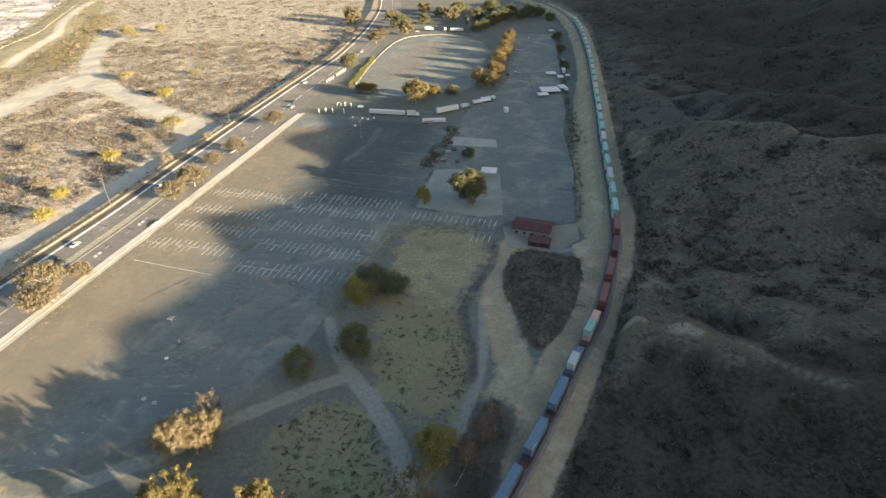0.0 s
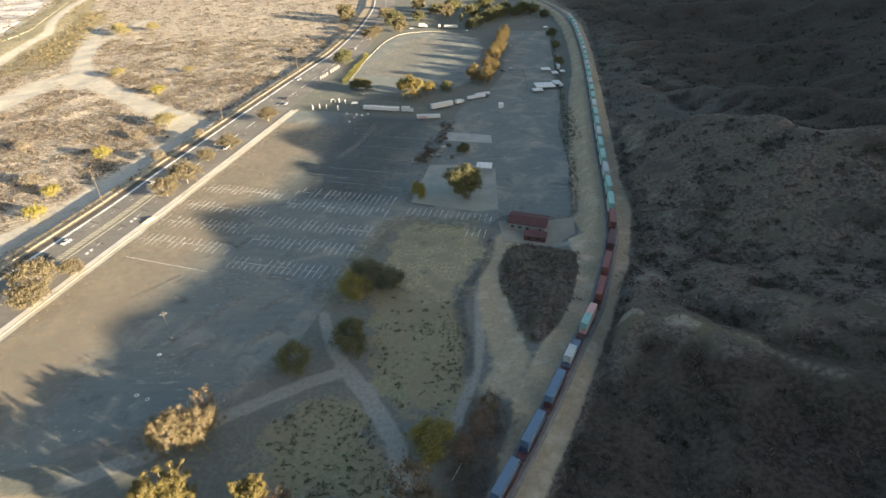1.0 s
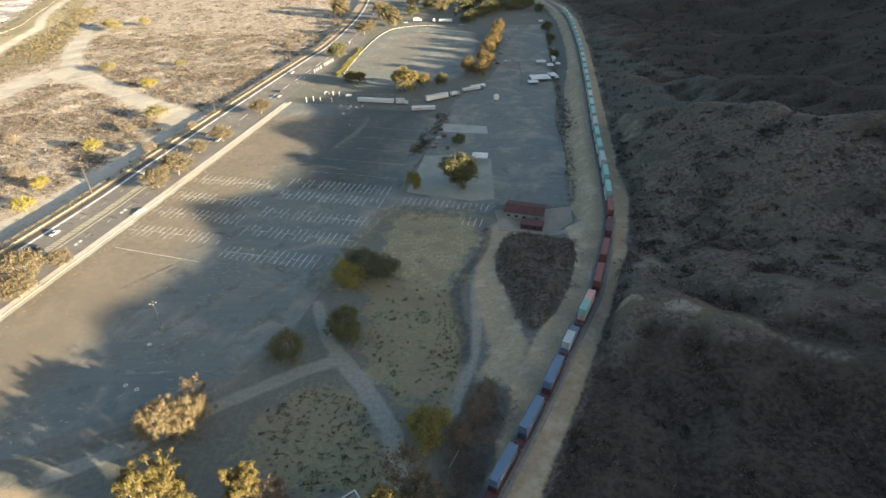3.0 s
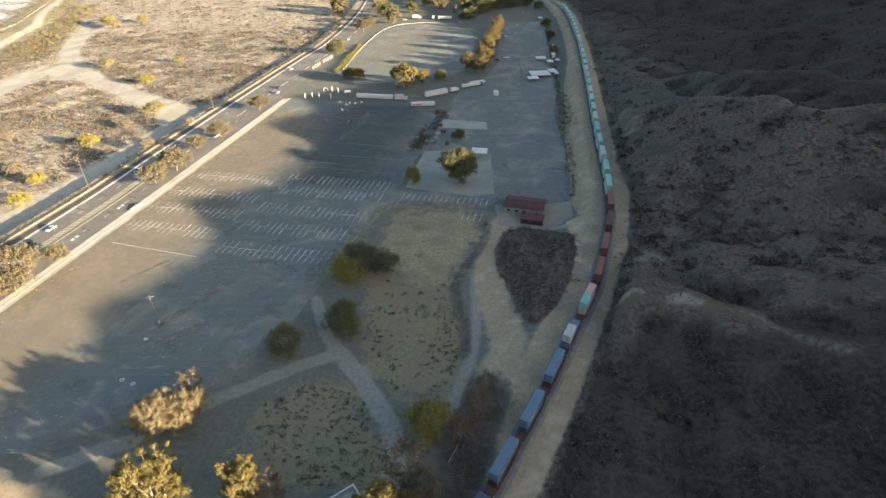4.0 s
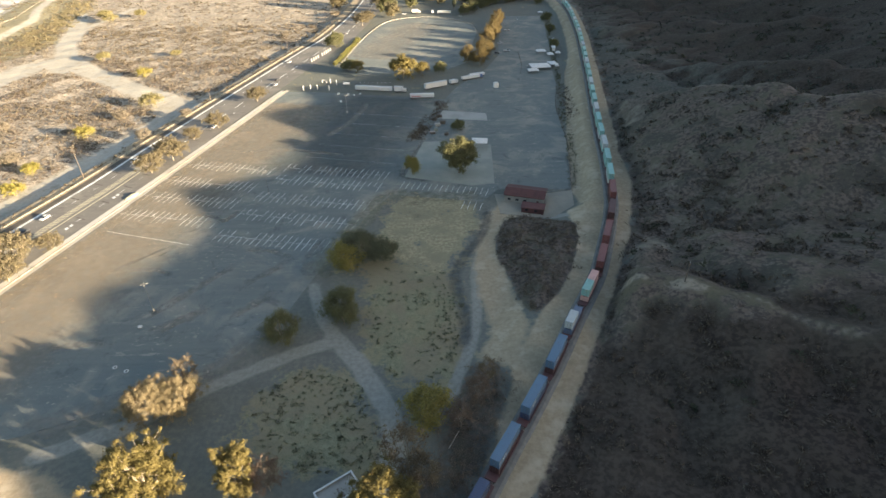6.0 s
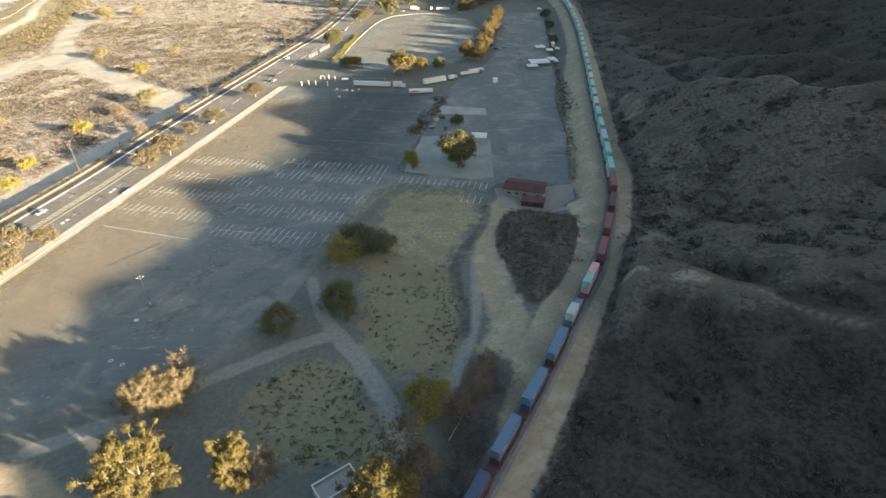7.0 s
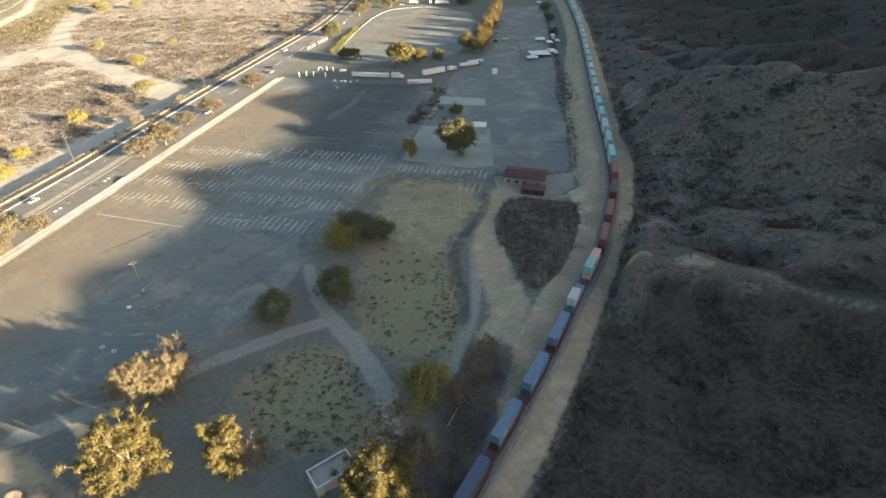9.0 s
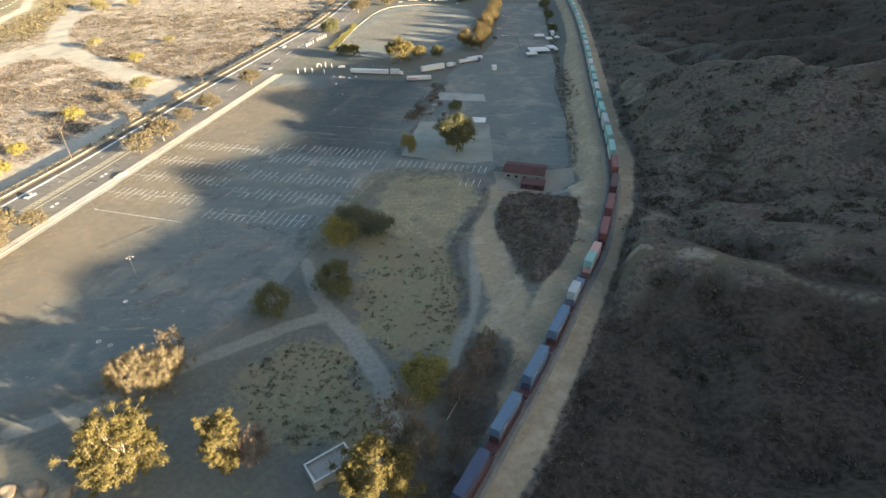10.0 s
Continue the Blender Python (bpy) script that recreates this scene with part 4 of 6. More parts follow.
def well_car(where, length):
    """A low-slung wagon: side sills, end platforms and a bogie at each end."""
    global car_first
    if car_first:
        return copy_thing(car_first, where)
    top = empty("well_car", where)
    tagged(top, "dark red low-slung well wagon under stacked containers", "railway wagon", "freight train")
    L = length / 2
    bm = bmesh.new()
    for sy in (-1, 1):
        box(bm, -L + 2.3, sy * 1.38 - 0.09, 0.05, L - 2.3, sy * 1.38 + 0.09, 1.05)
    box(bm, -L + 2.3, -1.29, 0.05, L - 2.3, 1.29, 0.14)
    part("well", bm, BOX["maroon"], top)
    for sx in (-1, 1):
        bm = bmesh.new()
        box(bm, min(sx * L, sx * (L - 2.4)), -1.45, 0.75, max(sx * L, sx * (L - 2.4)), 1.45, 1.0, 0.05)
        part("end_platform", bm, BOX["maroon"], top)
        bogie = bmesh.new()
        for sy in (-1, 1):
            box(bogie, sx * (L - 0.9) - 1.1, sy * 0.98 - 0.08, 0.3, sx * (L - 0.9) + 1.1, sy * 0.98 + 0.08, 0.62)
        b = part("bogie", bogie, M["black"], top)
        for dx in (-0.85, 0.85):
            bm = bmesh.new()
            tube(bm, (sx * (L - 0.9) + dx, -0.8, 0.42), (sx * (L - 0.9) + dx, 0.8, 0.42), 0.08, 0.08, 6)
            for sy in (-1, 1):
                tube(bm, (sx * (L - 0.9) + dx, sy * 0.69, 0.42), (sx * (L - 0.9) + dx, sy * 0.82, 0.42), 0.42, 0.42, 14)
            part("wheelset", bm, M["steel"], b)
    car_first = top
    return top


# the train, from the camera's end: upper box, lower box
TRAIN = ["blue maroon", "navy slate", "navy maroon", "blue maroon", "blue navy", "blue maroon", "grey slate", "teal pink", "red maroon", "red red", "maroon red", "red maroon"] + ["teal grey", "teal teal", "grey teal"] * 9
CAR = 17.4
s = float(np.interp(83.2, TRACK_FINE[:, 1], TRACK_S)) - 3 * CAR
for pair in TRAIN:
    upper, lower = pair.split()
    m = on_track(s)
    well_car(m, CAR - 0.7)
    shipping_container(lower, 12.19, m @ pose(0, 0, 0.16))
    if upper == "grey" and lower == "slate":
        shipping_container("grey", 6.06, m @ pose(-2.9, 0, 2.93))
    elif lower == "pink":
        shipping_container("teal", 6.06, m @ pose(-3.05, 0, 2.93))
        shipping_container("pink", 6.06, m @ pose(3.05, 0, 2.93))
    else:
        shipping_container(upper, 12.19, m @ pose(0, 0, 2.93))
    s += CAR


# ---- trees and scrub ----
def leaf_cloud(r, centres, radii, count, size, squash=0.8):
    """Small bent leaves, scattered in clumps: vertices and faces."""
    centres, radii = np.array(centres), np.array(radii)
    w = radii ** 2
    pick = r.choice(len(centres), count, p=w / w.sum())
    d = r.normal(size=(count, 3))
    d /= np.linalg.norm(d, axis=1)[:, None]
    rad = radii[pick] * np.clip(np.abs(r.normal(0.0, 0.62, count)), 0, 1.25)
    p = centres[pick] + d * rad[:, None] * np.array([1, 1, squash])
    a = r.normal(size=(count, 3)) * 0.38 + d * 1.0 + np.array([0.0, 0.0, 0.35])
    a /= np.linalg.norm(a, axis=1)[:, None]
    t = np.cross(a, r.normal(size=(count, 3)))
    t /= np.linalg.norm(t, axis=1)[:, None]
    b = np.cross(a, t)
    s = size * (0.6 + 0.9 * r.rand(count))[:, None]
    q = np.stack([p - t * s, p + b * s * 0.55 + a * s * 0.15, p + t * s, p - b * s * 0.55 + a * s * 0.15], 1).reshape(-1, 3)
    f = np.arange(count * 4).reshape(-1, 4)
    return q, f


def grown(r, h, spread, trunk, limbs, seed):
    """Trunk, limbs, boughs and twigs as tapered bars inside a lumpy crown, and the places where they end."""
    bm = bmesh.new()
    fork = Vector((r.uniform(-0.05, 0.05) * h, r.uniform(-0.05, 0.05) * h, h * 0.24))
    mid_z, half_z = h * 0.57, h * 0.45
    tube(bm, (0, 0, -0.3), fork, trunk, trunk * 0.75, 9)
    ends = []

    def at(d, k):
        """A place k of the way out to the crown's uneven edge, in the direction d."""
        lump = 1 + 0.50 * noise.noise(d * 1.7 + Vector((seed, 0, 0))) + 0.40 * noise.noise(d * 3.3 + Vector((0, seed, 0)))
        return Vector((d.x * spread, d.y * spread, d.z * half_z)) * k * lump + Vector((0, 0, mid_z))

    def jitter(d, k):
        v = d + Vector(r.normal(size=3)) * k
        return v.normalized()

    for k in range(limbs):
        a, e = math.tau * (k + r.uniform(-0.3, 0.3)) / limbs, r.uniform(-0.6, 0.95) if k else 1.4
        d1 = Vector((math.cos(a) * math.cos(e), math.sin(a) * math.cos(e), math.sin(e)))
        p1 = at(d1, r.uniform(0.35, 0.5))
        tube(bm, fork * 0.95, p1, trunk * 0.5, trunk * 0.30, 6)
        for _ in range(4):
            d2 = jitter(d1, 0.42)
            p2 = at(d2, r.uniform(0.55, 0.76))
            tube(bm, p1, p2, trunk * 0.24, trunk * 0.12, 5)
            ends.append(p2)
            for _ in range(4):
                d3 = jitter(d2, 0.30)
                d3.z += 0.16
                p3 = at(d3.normalized(), r.uniform(0.78, 1.08))
                tube(bm, p2, p3, trunk * 0.10, trunk * 0.04, 4)
                ends.append(p2.lerp(p3, 0.5))
                ends.append(p3)
    return bm, ends


tree_kinds = {}


def tree(kind, x, y, scale=1.0, turn=0.0, name="tree", label="", z=None, high=1.0):
    """A tree of one of the kinds below. Copies share meshes."""
    h, spread, trunk, limbs, count, size, leaf, bark, clump, seed = KINDS[kind]
    m = pose(x, y, land1(x, y) if z is None else z, 0, 0, turn) @ Matrix.Diagonal((scale, scale, scale * high, 1))
    if kind in tree_kinds:
        first = tree_kinds[kind]
        ob = copy_thing(first, pose(0, 0, 0))
        ob.matrix_basis = m
    else:
        r = np.random.RandomState(seed)
        ob = empty(name, m)
        bm, ends = grown(r, h, spread, trunk, limbs, seed)
        part("trunk", bm, M[bark], ob)
        radii = [clump * spread * r.uniform(0.5, 1.1) for _ in ends]
        q, f = leaf_cloud(r, [tuple(e) for e in ends], radii, count, size)
        raw("crown", q, f, M[leaf], ob)
        tree_kinds[kind] = ob
    return tagged(ob, label, "tree")


# height, spread, trunk radius, limbs, leaves, leaf size, leaf, bark, clump, seed
KINDS = {
    "sycamore": (13.0, 9.7, 0.46, 13, 95000, 0.15, "tan", "pale_bark", 0.20, 12),
    "cottonwood": (17.5, 8.2, 0.48, 11, 105000, 0.15, "gold", "pale_bark", 0.16, 24),
    "cottonwood_slim": (17, 4.6, 0.34, 9, 52000, 0.15, "gold", "bark", 0.22, 38),
    "gold_round": (15, 7.2, 0.42, 11, 90000, 0.15, "gold", "pale_bark", 0.18, 41),
    "pepper": (8.5, 5.4, 0.35, 10, 15000, 0.17, "olive", "bark", 0.36, 53),
    "pepper_dark": (9.5, 6.6, 0.35, 10, 22000, 0.20, "dark_leaf", "bark", 0.36, 59),
    "pad_tree": (16, 5.6, 0.45, 12, 36000, 0.22, "olive", "bark", 0.30, 65),
    "lime_willow": (8.5, 5.6, 0.3, 10, 15000, 0.17, "lime", "bark", 0.34, 63),
    "yellow_bush": (6.5, 4.8, 0.2, 8, 7000, 0.19, "yellow", "bark", 0.34, 67),
    "straw_bush": (6.0, 4.6, 0.2, 8, 6500, 0.19, "straw", "bark", 0.34, 69),
    "street": (8.5, 5.6, 0.28, 10, 11000, 0.19, "street_leaf", "bark", 0.22, 71),
    "orange_tree": (9.5, 5.8, 0.3, 8, 7000, 0.26, "orange", "bark", 0.36, 73),
    "far_green": (9, 5.6, 0.3, 8, 4600, 0.38, "olive", "bark", 0.36, 79),
    "far_gold": (10, 5.8, 0.3, 8, 6000, 0.36, "gold", "bark", 0.36, 83),
    "far_dry": (10, 5.6, 0.3, 8, 4400, 0.36, "brush", "bark", 0.32, 85),
    "cypress": (9, 1.6, 0.2, 7, 2600, 0.25, "dark_leaf", "bark", 0.45, 89),
    "bare": (13, 4.8, 0.24, 9, 9000, 0.14, "rust", "bark", 0.17, 97),
    "russet_tree": (13, 5.0, 0.24, 10, 12000, 0.12, "russet", "bark", 0.24, 98),
    "river_bush": (4.6, 4.2, 0.15, 8, 5200, 0.17, "twig_scrub", "pale_bark", 0.26, 101),
}
tree("sycamore", -78.2, 98.5, 0.64, 20, "sycamore_tree", "sycamore with dry tan leaves and pale limbs", high=1.2)
tree("sycamore", -71.6, 100.5, 0.58, 150, "sycamore_tree", "sycamore with dry golden-tan leaves and pale limbs", high=1.3)
tree("bare", -72.5, 110, 0.72, 60, "bare_tree", "thin nearly bare tree with pale dry top leaves behind a sycamore")
tree("cottonwood", -68, 73.5, 1.0, 75, "cottonwood_tree", "large cottonwood with golden-green sunlit crown")
tree("cottonwood_slim", -47.2, 75, 0.92, 10, "cottonwood_tree", "slim tall cottonwood with golden leaves")
tree("gold_round", -14, 67, 1.0, 130, "cottonwood_tree", "broad cottonwood with yellow-gold crown beside a white building")
tree("bare", -9, 80, 1.15, 0, "bare_tree", "thin nearly bare tree with pinkish dry top leaves")
tree("bare", -5, 76, 0.85, 140, "bare_tree", "small nearly bare tree with rusty twigs")
tree("lime_willow", -4, 95, 1.1, 0, "willow_tree", "mustard-yellow willow beside the park path")
tree("pepper", -33.6, 140, 1.0, 0, "pepper_tree", "small olive-green pepper tree on the car park edge")
tree("pepper", -50.6, 128, 0.95, 80, "pepper_tree", "rounded olive tree on dusty ground")
tree("lime_willow", -35.8, 165.5, 1.05, 120, "willow_tree", "yellowing round tree beside a dark green one")
tree("pepper_dark", -31, 173, 1.0, 0, "pepper_tree", "broad dark green tree at the car park corner")
tree("pepper_dark", -23, 171, 0.8, 140, "pepper_tree", "dark green tree merging with a broader one")
tree("pepper", -32, 134.5, 0.8, 200, "pepper_tree", "small dull olive tree beside the path fork")
tree("lime_willow", -14.3, 245, 0.66, 160, "pepper_tree", "small olive tree with a sunlit top on the concrete pad", high=1.5)
tree("pad_tree", 8.5, 246, 1.38, 60, "pepper_tree", "large dense olive tree with golden top on the concrete pad", high=0.76)
for x, y, k, sc, tn, lab in (
        (-27, 404, "far_gold", 1.55, 0, "round yellow-gold tree beside the trailers"), (-14, 417, "far_gold", 0.85, 90, "small golden tree at the yard corner"),
        (0, 425, "far_green", 0.8, 30, "small olive tree beside the yard"), (21.7, 449, "orange_tree", 1.05, 0, "orange-leaved tree in a row beside the yard"),
        (31, 441, "orange_tree", 1.0, 70, "orange-leaved tree in a row beside the yard"), (38, 466, "orange_tree", 1.15, 140, "orange-leaved tree in a row beside the yard"),
        (35, 484, "orange_tree", 0.95, 20, "orange-leaved tree in a row beside the yard"), (42, 506, "orange_tree", 1.2, 210, "orange-leaved tree in a row beside the yard"),
        (46, 527, "orange_tree", 1.0, 300, "orange-leaved tree in a row beside the yard"), (51, 547, "orange_tree", 1.15, 250, "orange-leaved tree in a row beside the yard"),
        (55, 572, "orange_tree", 1.1, 10, "orange-leaved tree in a row beside the yard"), (50, 536, "orange_tree", 1.05, 190, "orange-leaved tree in a row beside the yard"), (57, 585, "orange_tree", 1.0, 40, "orange-leaved tree in a row beside the yard"), (59, 598, "orange_tree", 1.2, 100, "orange-leaved tree in a row beside the yard"),
        (-52, 640, "far_dry", 1.5, 0, "tall golden tree beyond the yard"), (-60, 672, "far_green", 1.7, 50, "broad green and gold tree by the junction"),
        (-72, 700, "far_dry", 1.5, 120, "tall golden tree by the junction"), (-2, 715, "far_dry", 1.7, 80, "broad golden tree beyond the yard"),
        (-14, 745, "far_green", 1.3, 20, "dark green tree beyond the parked trucks"), (17, 680, "cypress", 1.3, 0, "dark narrow tree beside the white trucks"),
        (28, 655, "far_green", 1.1, 40, "dark green tree at the far lot edge"), (56, 705, "far_green", 1.5, 310, "dark green tree at the far lot edge"), (72, 735, "far_green", 1.6, 100, "dark green tree at the far lot edge"), (96, 742, "far_green", 1.5, 10, "dark green tree at the far lot edge"), (30, 720, "far_green", 1.6, 170, "dark green tree beyond the lot"), (8, 760, "far_green", 1.7, 220, "dark green tree beyond the lot"), (50, 770, "far_green", 1.7, 30, "dark green tree beyond the lot"), (-34, 700, "far_green", 1.2, 80, "dark green tree beyond the yard"), (-36, 760, "far_dry", 1.5, 200, "golden tree beyond the yard"), (36, 668, "far_green", 1.2, 0, "dark green tree at the far lot edge"), (48, 690, "far_green", 1.4, 90, "dark green tree at the far lot edge"),
        (63, 716, "far_green", 1.5, 30, "dark green tree at the far lot edge"), (84, 722, "far_green", 1.3, 200, "dark green tree at the far lot edge"),
        (108, 736, "far_green", 1.4, 250, "dark green tree at the far lot edge"), (119, 715, "far_green", 1.0, 60, "dark green tree beside the railway"),
        (112, 612, "far_green", 0.9, 10, "small dark tree along the railway fence"), (107, 560, "far_green", 0.75, 70, "small dark tree along the railway fence"),
        (100, 500, "far_green", 0.7, 140, "small dark tree along the railway fence"), (10, 304, "far_green", 0.62, 0, "small dark tree beside the slab"),
        (-162, 171, "street", 1.45, 0, "bare-branched brown street tree beside the wall"), (-153.6, 181, "street", 0.8, 60, "small brown street tree beside the wall"),
        (-157, 160, "street", 1.2, 200, "pale-trunked brown street tree beside the wall"), (-140, 265, "street", 1.4, 120, "broad brown street tree beside the wall"),
        (-144.5, 250, "street", 1.15, 0, "brown street tree beside the wall"), (-122, 359, "street", 1.15, 220, "brown street tree beside the wall"),
        (-139.5, 293, "street", 0.85, 20, "thin brown street tree beside the road"), (-132, 311, "street", 1.1, 90, "thin brown street tree beside the road"),
        (-93, 508, "far_green", 1.35, 0, "dark olive street tree on the verge"), (-80, 597, "street", 1.5, 150, "broad brown tree on the verge"), (-76, 622, "street", 1.2, 10, "brown tree on the verge"),
        (-71, 432, "far_green", 0.9, 0, "low olive tree at the yard corner"), (-63, 426, "far_gold", 0.8, 40, "low golden tree at the yard corner"),
        (-206, 303, "yellow_bush", 1.05, 0, "bright yellow round bush in the dry riverbed"), (-227, 427, "yellow_bush", 1.1, 40, "yellow-green bush in the dry riverbed"),
        (-191, 357, "straw_bush", 1.45, 80, "straw-yellow bush beside the sand track"), (-283, 475, "straw_bush", 1.3, 10, "dull yellow bush in the dry riverbed"),
        (-229, 491, "straw_bush", 0.9, 120, "small yellow bush in the riverbed scrub"), (-201, 231, "yellow_bush", 1.0, 0, "bright yellow bush beside the trail"),
        (-209, 256, "yellow_bush", 0.85, 200, "bright yellow bush in the riverbed"), (-373, 655, "straw_bush", 1.7, 0, "dull golden bush in the riverbed"), (-360, 640, "straw_bush", 1.5, 90, "dull golden bush in the riverbed"),
        (-340, 668, "straw_bush", 1.4, 180, "dull golden bush in the riverbed"), (-227, 267, "river_bush", 1.8, 90, "dry tan bush in the riverbed"), (-202, 336, "river_bush", 1.6, 0, "dry tan bush beside the sand track"),
        (-152, 565, "river_bush", 1.3, 30, "dull yellow bush near the road"), (-170, 297, "river_bush", 1.5, 60, "grey-green bush on the bank below the road"),
        (-160, 334, "river_bush", 1.2, 60, "grey-green bush on the bank below the road"), (-121, 706, "far_dry", 1.9, 0, "spreading golden tree beside the road"), (-128, 740, "far_dry", 1.5, 90, "golden tree beside the road"),
        (-264, 317, "river_bush", 1.5, 150, "dry tan bush in the riverbed"), (-118, 660, "river_bush", 2.0, 150, "dry tan bush beside the road")):
    tree(k, x, y, sc * (0.88 if k == "orange_tree" and y > 455 else 0.68 if k == "river_bush" else 1.0), tn, "tree" if "bush" not in lab else "bush", lab, high=1.3 if k == "orange_tree" else 1.0)
tree("russet_tree", 9, 100, 0.7, 200, "bare_tree", "leafless brown tree in a dark thicket")
tree("russet_tree", 4, 92, 0.65, 20, "bare_tree", "leafless brown tree in a dark thicket")
tree("russet_tree", -41, 76, 0.78, 130, "bare_tree", "dark reddish leafless tree beside a golden cottonwood")
tree("bare", 12, 108, 0.6, 90, "bare_tree", "leafless brown tree in a dark thicket")


def scrub(name, places, faces, size, material, label, category, seed):
    """Many low bushes as one mesh: each a dome of small leaves. places: x, y, radius, height."""
    r = np.random.RandomState(seed)
    n = len(places)
    places = np.array(places)
    z = land(places[:, 0], places[:, 1])
    d = r.normal(size=(n, faces, 3))
    d[:, :, 2] = np.abs(d[:, :, 2])
    d /= np.linalg.norm(d, axis=2)[:, :, None]
    d *= (0.55 + 0.5 * r.rand(n, faces))[:, :, None]
    lop = 1 + 0.35 * r.normal(size=(n, 1, 3))
    p = d * lop * np.stack([places[:, 2], places[:, 2], places[:, 3]], 1)[:, None, :] + np.stack([places[:, 0], places[:, 1], z], 1)[:, None, :]
    p = p.reshape(-1, 3)
    m = len(p)
    a = r.normal(size=(m, 3))
    a /= np.linalg.norm(a, axis=1)[:, None]
    t = d.reshape(-1, 3) + 0.45 * r.normal(size=(m, 3))
    t /= np.linalg.norm(t, axis=1)[:, None]
    b = np.cross(a, t)
    s = np.repeat(places[:, 2], faces)[:, None] * size * (0.6 + 0.8 * r.rand(m))[:, None]
    q = np.stack([p - t * s, p + b * s * 0.42, p + t * s, p - b * s * 0.42], 1).reshape(-1, 3)
    me = bpy.data.meshes.new(name)
    me.vertices.add(len(q))
    me.vertices.foreach_set("co", q.ravel())
    me.loops.add(len(q))
    me.loops.foreach_set("vertex_index", np.arange(len(q), dtype=np.int32))
    me.polygons.add(m)
    me.polygons.foreach_set("loop_start", np.arange(0, len(q), 4, dtype=np.int32))
    me.update(calc_edges=True)
    return tagged(mesh_part(name, me, material), label, category, kind="stuff")


def scatter(n, x0, x1, y0, y1, keep, seed, rmin, rmax, tall=0.7, rare=2.2):
    """Random places where keep(x, y) is above a random number."""
    r = np.random.RandomState(seed)
    x, y = r.uniform(x0, x1, n), r.uniform(y0, y1, n)
    ok = keep(x, y) > r.rand(n)
    x, y = x[ok], y[ok]
    rad = rmin + (rmax - rmin) * r.rand(len(x)) ** rare
    return np.stack([x, y, rad, rad * tall * (0.7 + 0.6 * r.rand(len(x)))], 1)


def river_cover(x, y):
    rd, _ = near_line(x, y, ROAD)
    side = x < np.interp(y, [p[1] for p in ROAD], [p[0] for p in ROAD])
    clear = np.min([near_line(x, y, p)[0] - h for p, h in SANDS], axis=0)
    lv, _ = near_line(x, y, LEVEE)
    return side * (rd > 29) * np.clip(clear / 6, 0.0, 1) * np.clip(0.62 + 0.5 * wobble(x, y, 45, 21), 0.08, 1) * np.where(lv < 14, 0.15, 1)


def bank_cover(x, y):
    rd, _ = near_line(x, y, ROAD)
    return (x < np.interp(y, [p[1] for p in ROAD], [p[0] for p in ROAD])) * (np.abs(rd - 21.0 + 1.2 * wobble(x, y, 12, 27)) < 2.0)


def hill_cover(x, y):
    d = (x - toe(y)) * 0.88
    hollow = sum(land(x + a, y + b) for a, b in ((9, 0), (-9, 0), (0, 9), (0, -9))) / 4 - land(x, y)
    crest = np.min([near_line(x, y, p)[0] for p, _ in RIDGES], axis=0)
    return (d > 1) * np.clip(0.42 + 0.35 * wobble(x, y, 30, 31) + 0.3 * wobble(x, y, 11, 33) + 0.5 * hollow, 0.05, 1) * np.clip(d / 4, 0.25, 1) * np.clip(crest / 7, 0.12, 1)


def mound_cover(x, y):
    return np.clip(inside(x, y, MOUND) / 3 + 0.5 * wobble(x, y, 9, 44), 0, 1)


def grass_cover(x, y):
    return np.max([np.clip(inside(x, y, q) / 3, 0, 1) for q in GRASS], axis=0) * np.clip(0.55 + 0.6 * lumps(x, y, 16, 3, 3), 0.1, 0.9) * np.where(y > 150, 0.25, 1) * np.where((x > -27) & (x < -3) & (y > 122), 0.45, 1)


def thicket_cover(x, y):
    return np.clip(1.25 - near_line(x, y, [(-4, 60), (-1, 74), (4, 86), (9, 97), (12, 108)])[0] / 8, 0, 1)


def fence_cover(x, y):
    return np.clip(1.2 - near_line(x, y, [(62, 232), (71, 284), (75, 330), (84, 385), (98, 500), (112, 610)])[0] / 2.5, 0, 1)


scrub("river_scrub", scatter(30000, -420, -110, 180, 620, river_cover, 5, 0.45, 2.4, 0.6), 13, 0.30, M["river_scrub"], "dry brown and tan riverbed scrub", "scrub", 1)
scrub("low_scrub", scatter(26000, -330, -150, 190, 480, river_cover, 25, 0.35, 1.4, 0.7), 10, 0.40, M["low_scrub"], "low purple-brown riverbed brush", "scrub", 35)
scrub("river_scrub", scatter(9000, -700, -110, 520, 1000, river_cover, 6, 1.0, 3.4, 0.5), 10, 0.34, M["river_scrub"], "dry brown riverbed scrub further out", "scrub", 2)
scrub("twig_scrub", scatter(3600, -440, -110, 180, 660, river_cover, 15, 1.2, 3.6, 0.85), 44, 0.14, M["twig_scrub"], "pale leafless twiggy bushes in the riverbed", "scrub", 13)
scrub("levee_scrub", scatter(4200, -640, -360, 480, 900, lambda x, y: river_cover(x, y) * (x < np.interp(y, [p[1] for p in BRANCH], [p[0] for p in BRANCH]) - 8), 16, 0.9, 3.2, 0.6), 18, 0.28, M["brush"], "olive and straw-coloured brush on the levee", "scrub", 14)
scrub("levee_scrub", scatter(5200, -500, -370, 530, 800, lambda x, y: np.clip(1.3 - near_line(x, y, [(-386, 541), (-392, 547), (-408, 611), (-424, 671), (-463, 773)])[0] / 17, 0, 1), 19, 1.0, 2.8, 0.8), 18, 0.34, M["brush"], "dense olive and straw-coloured brush along the levee", "scrub", 34)
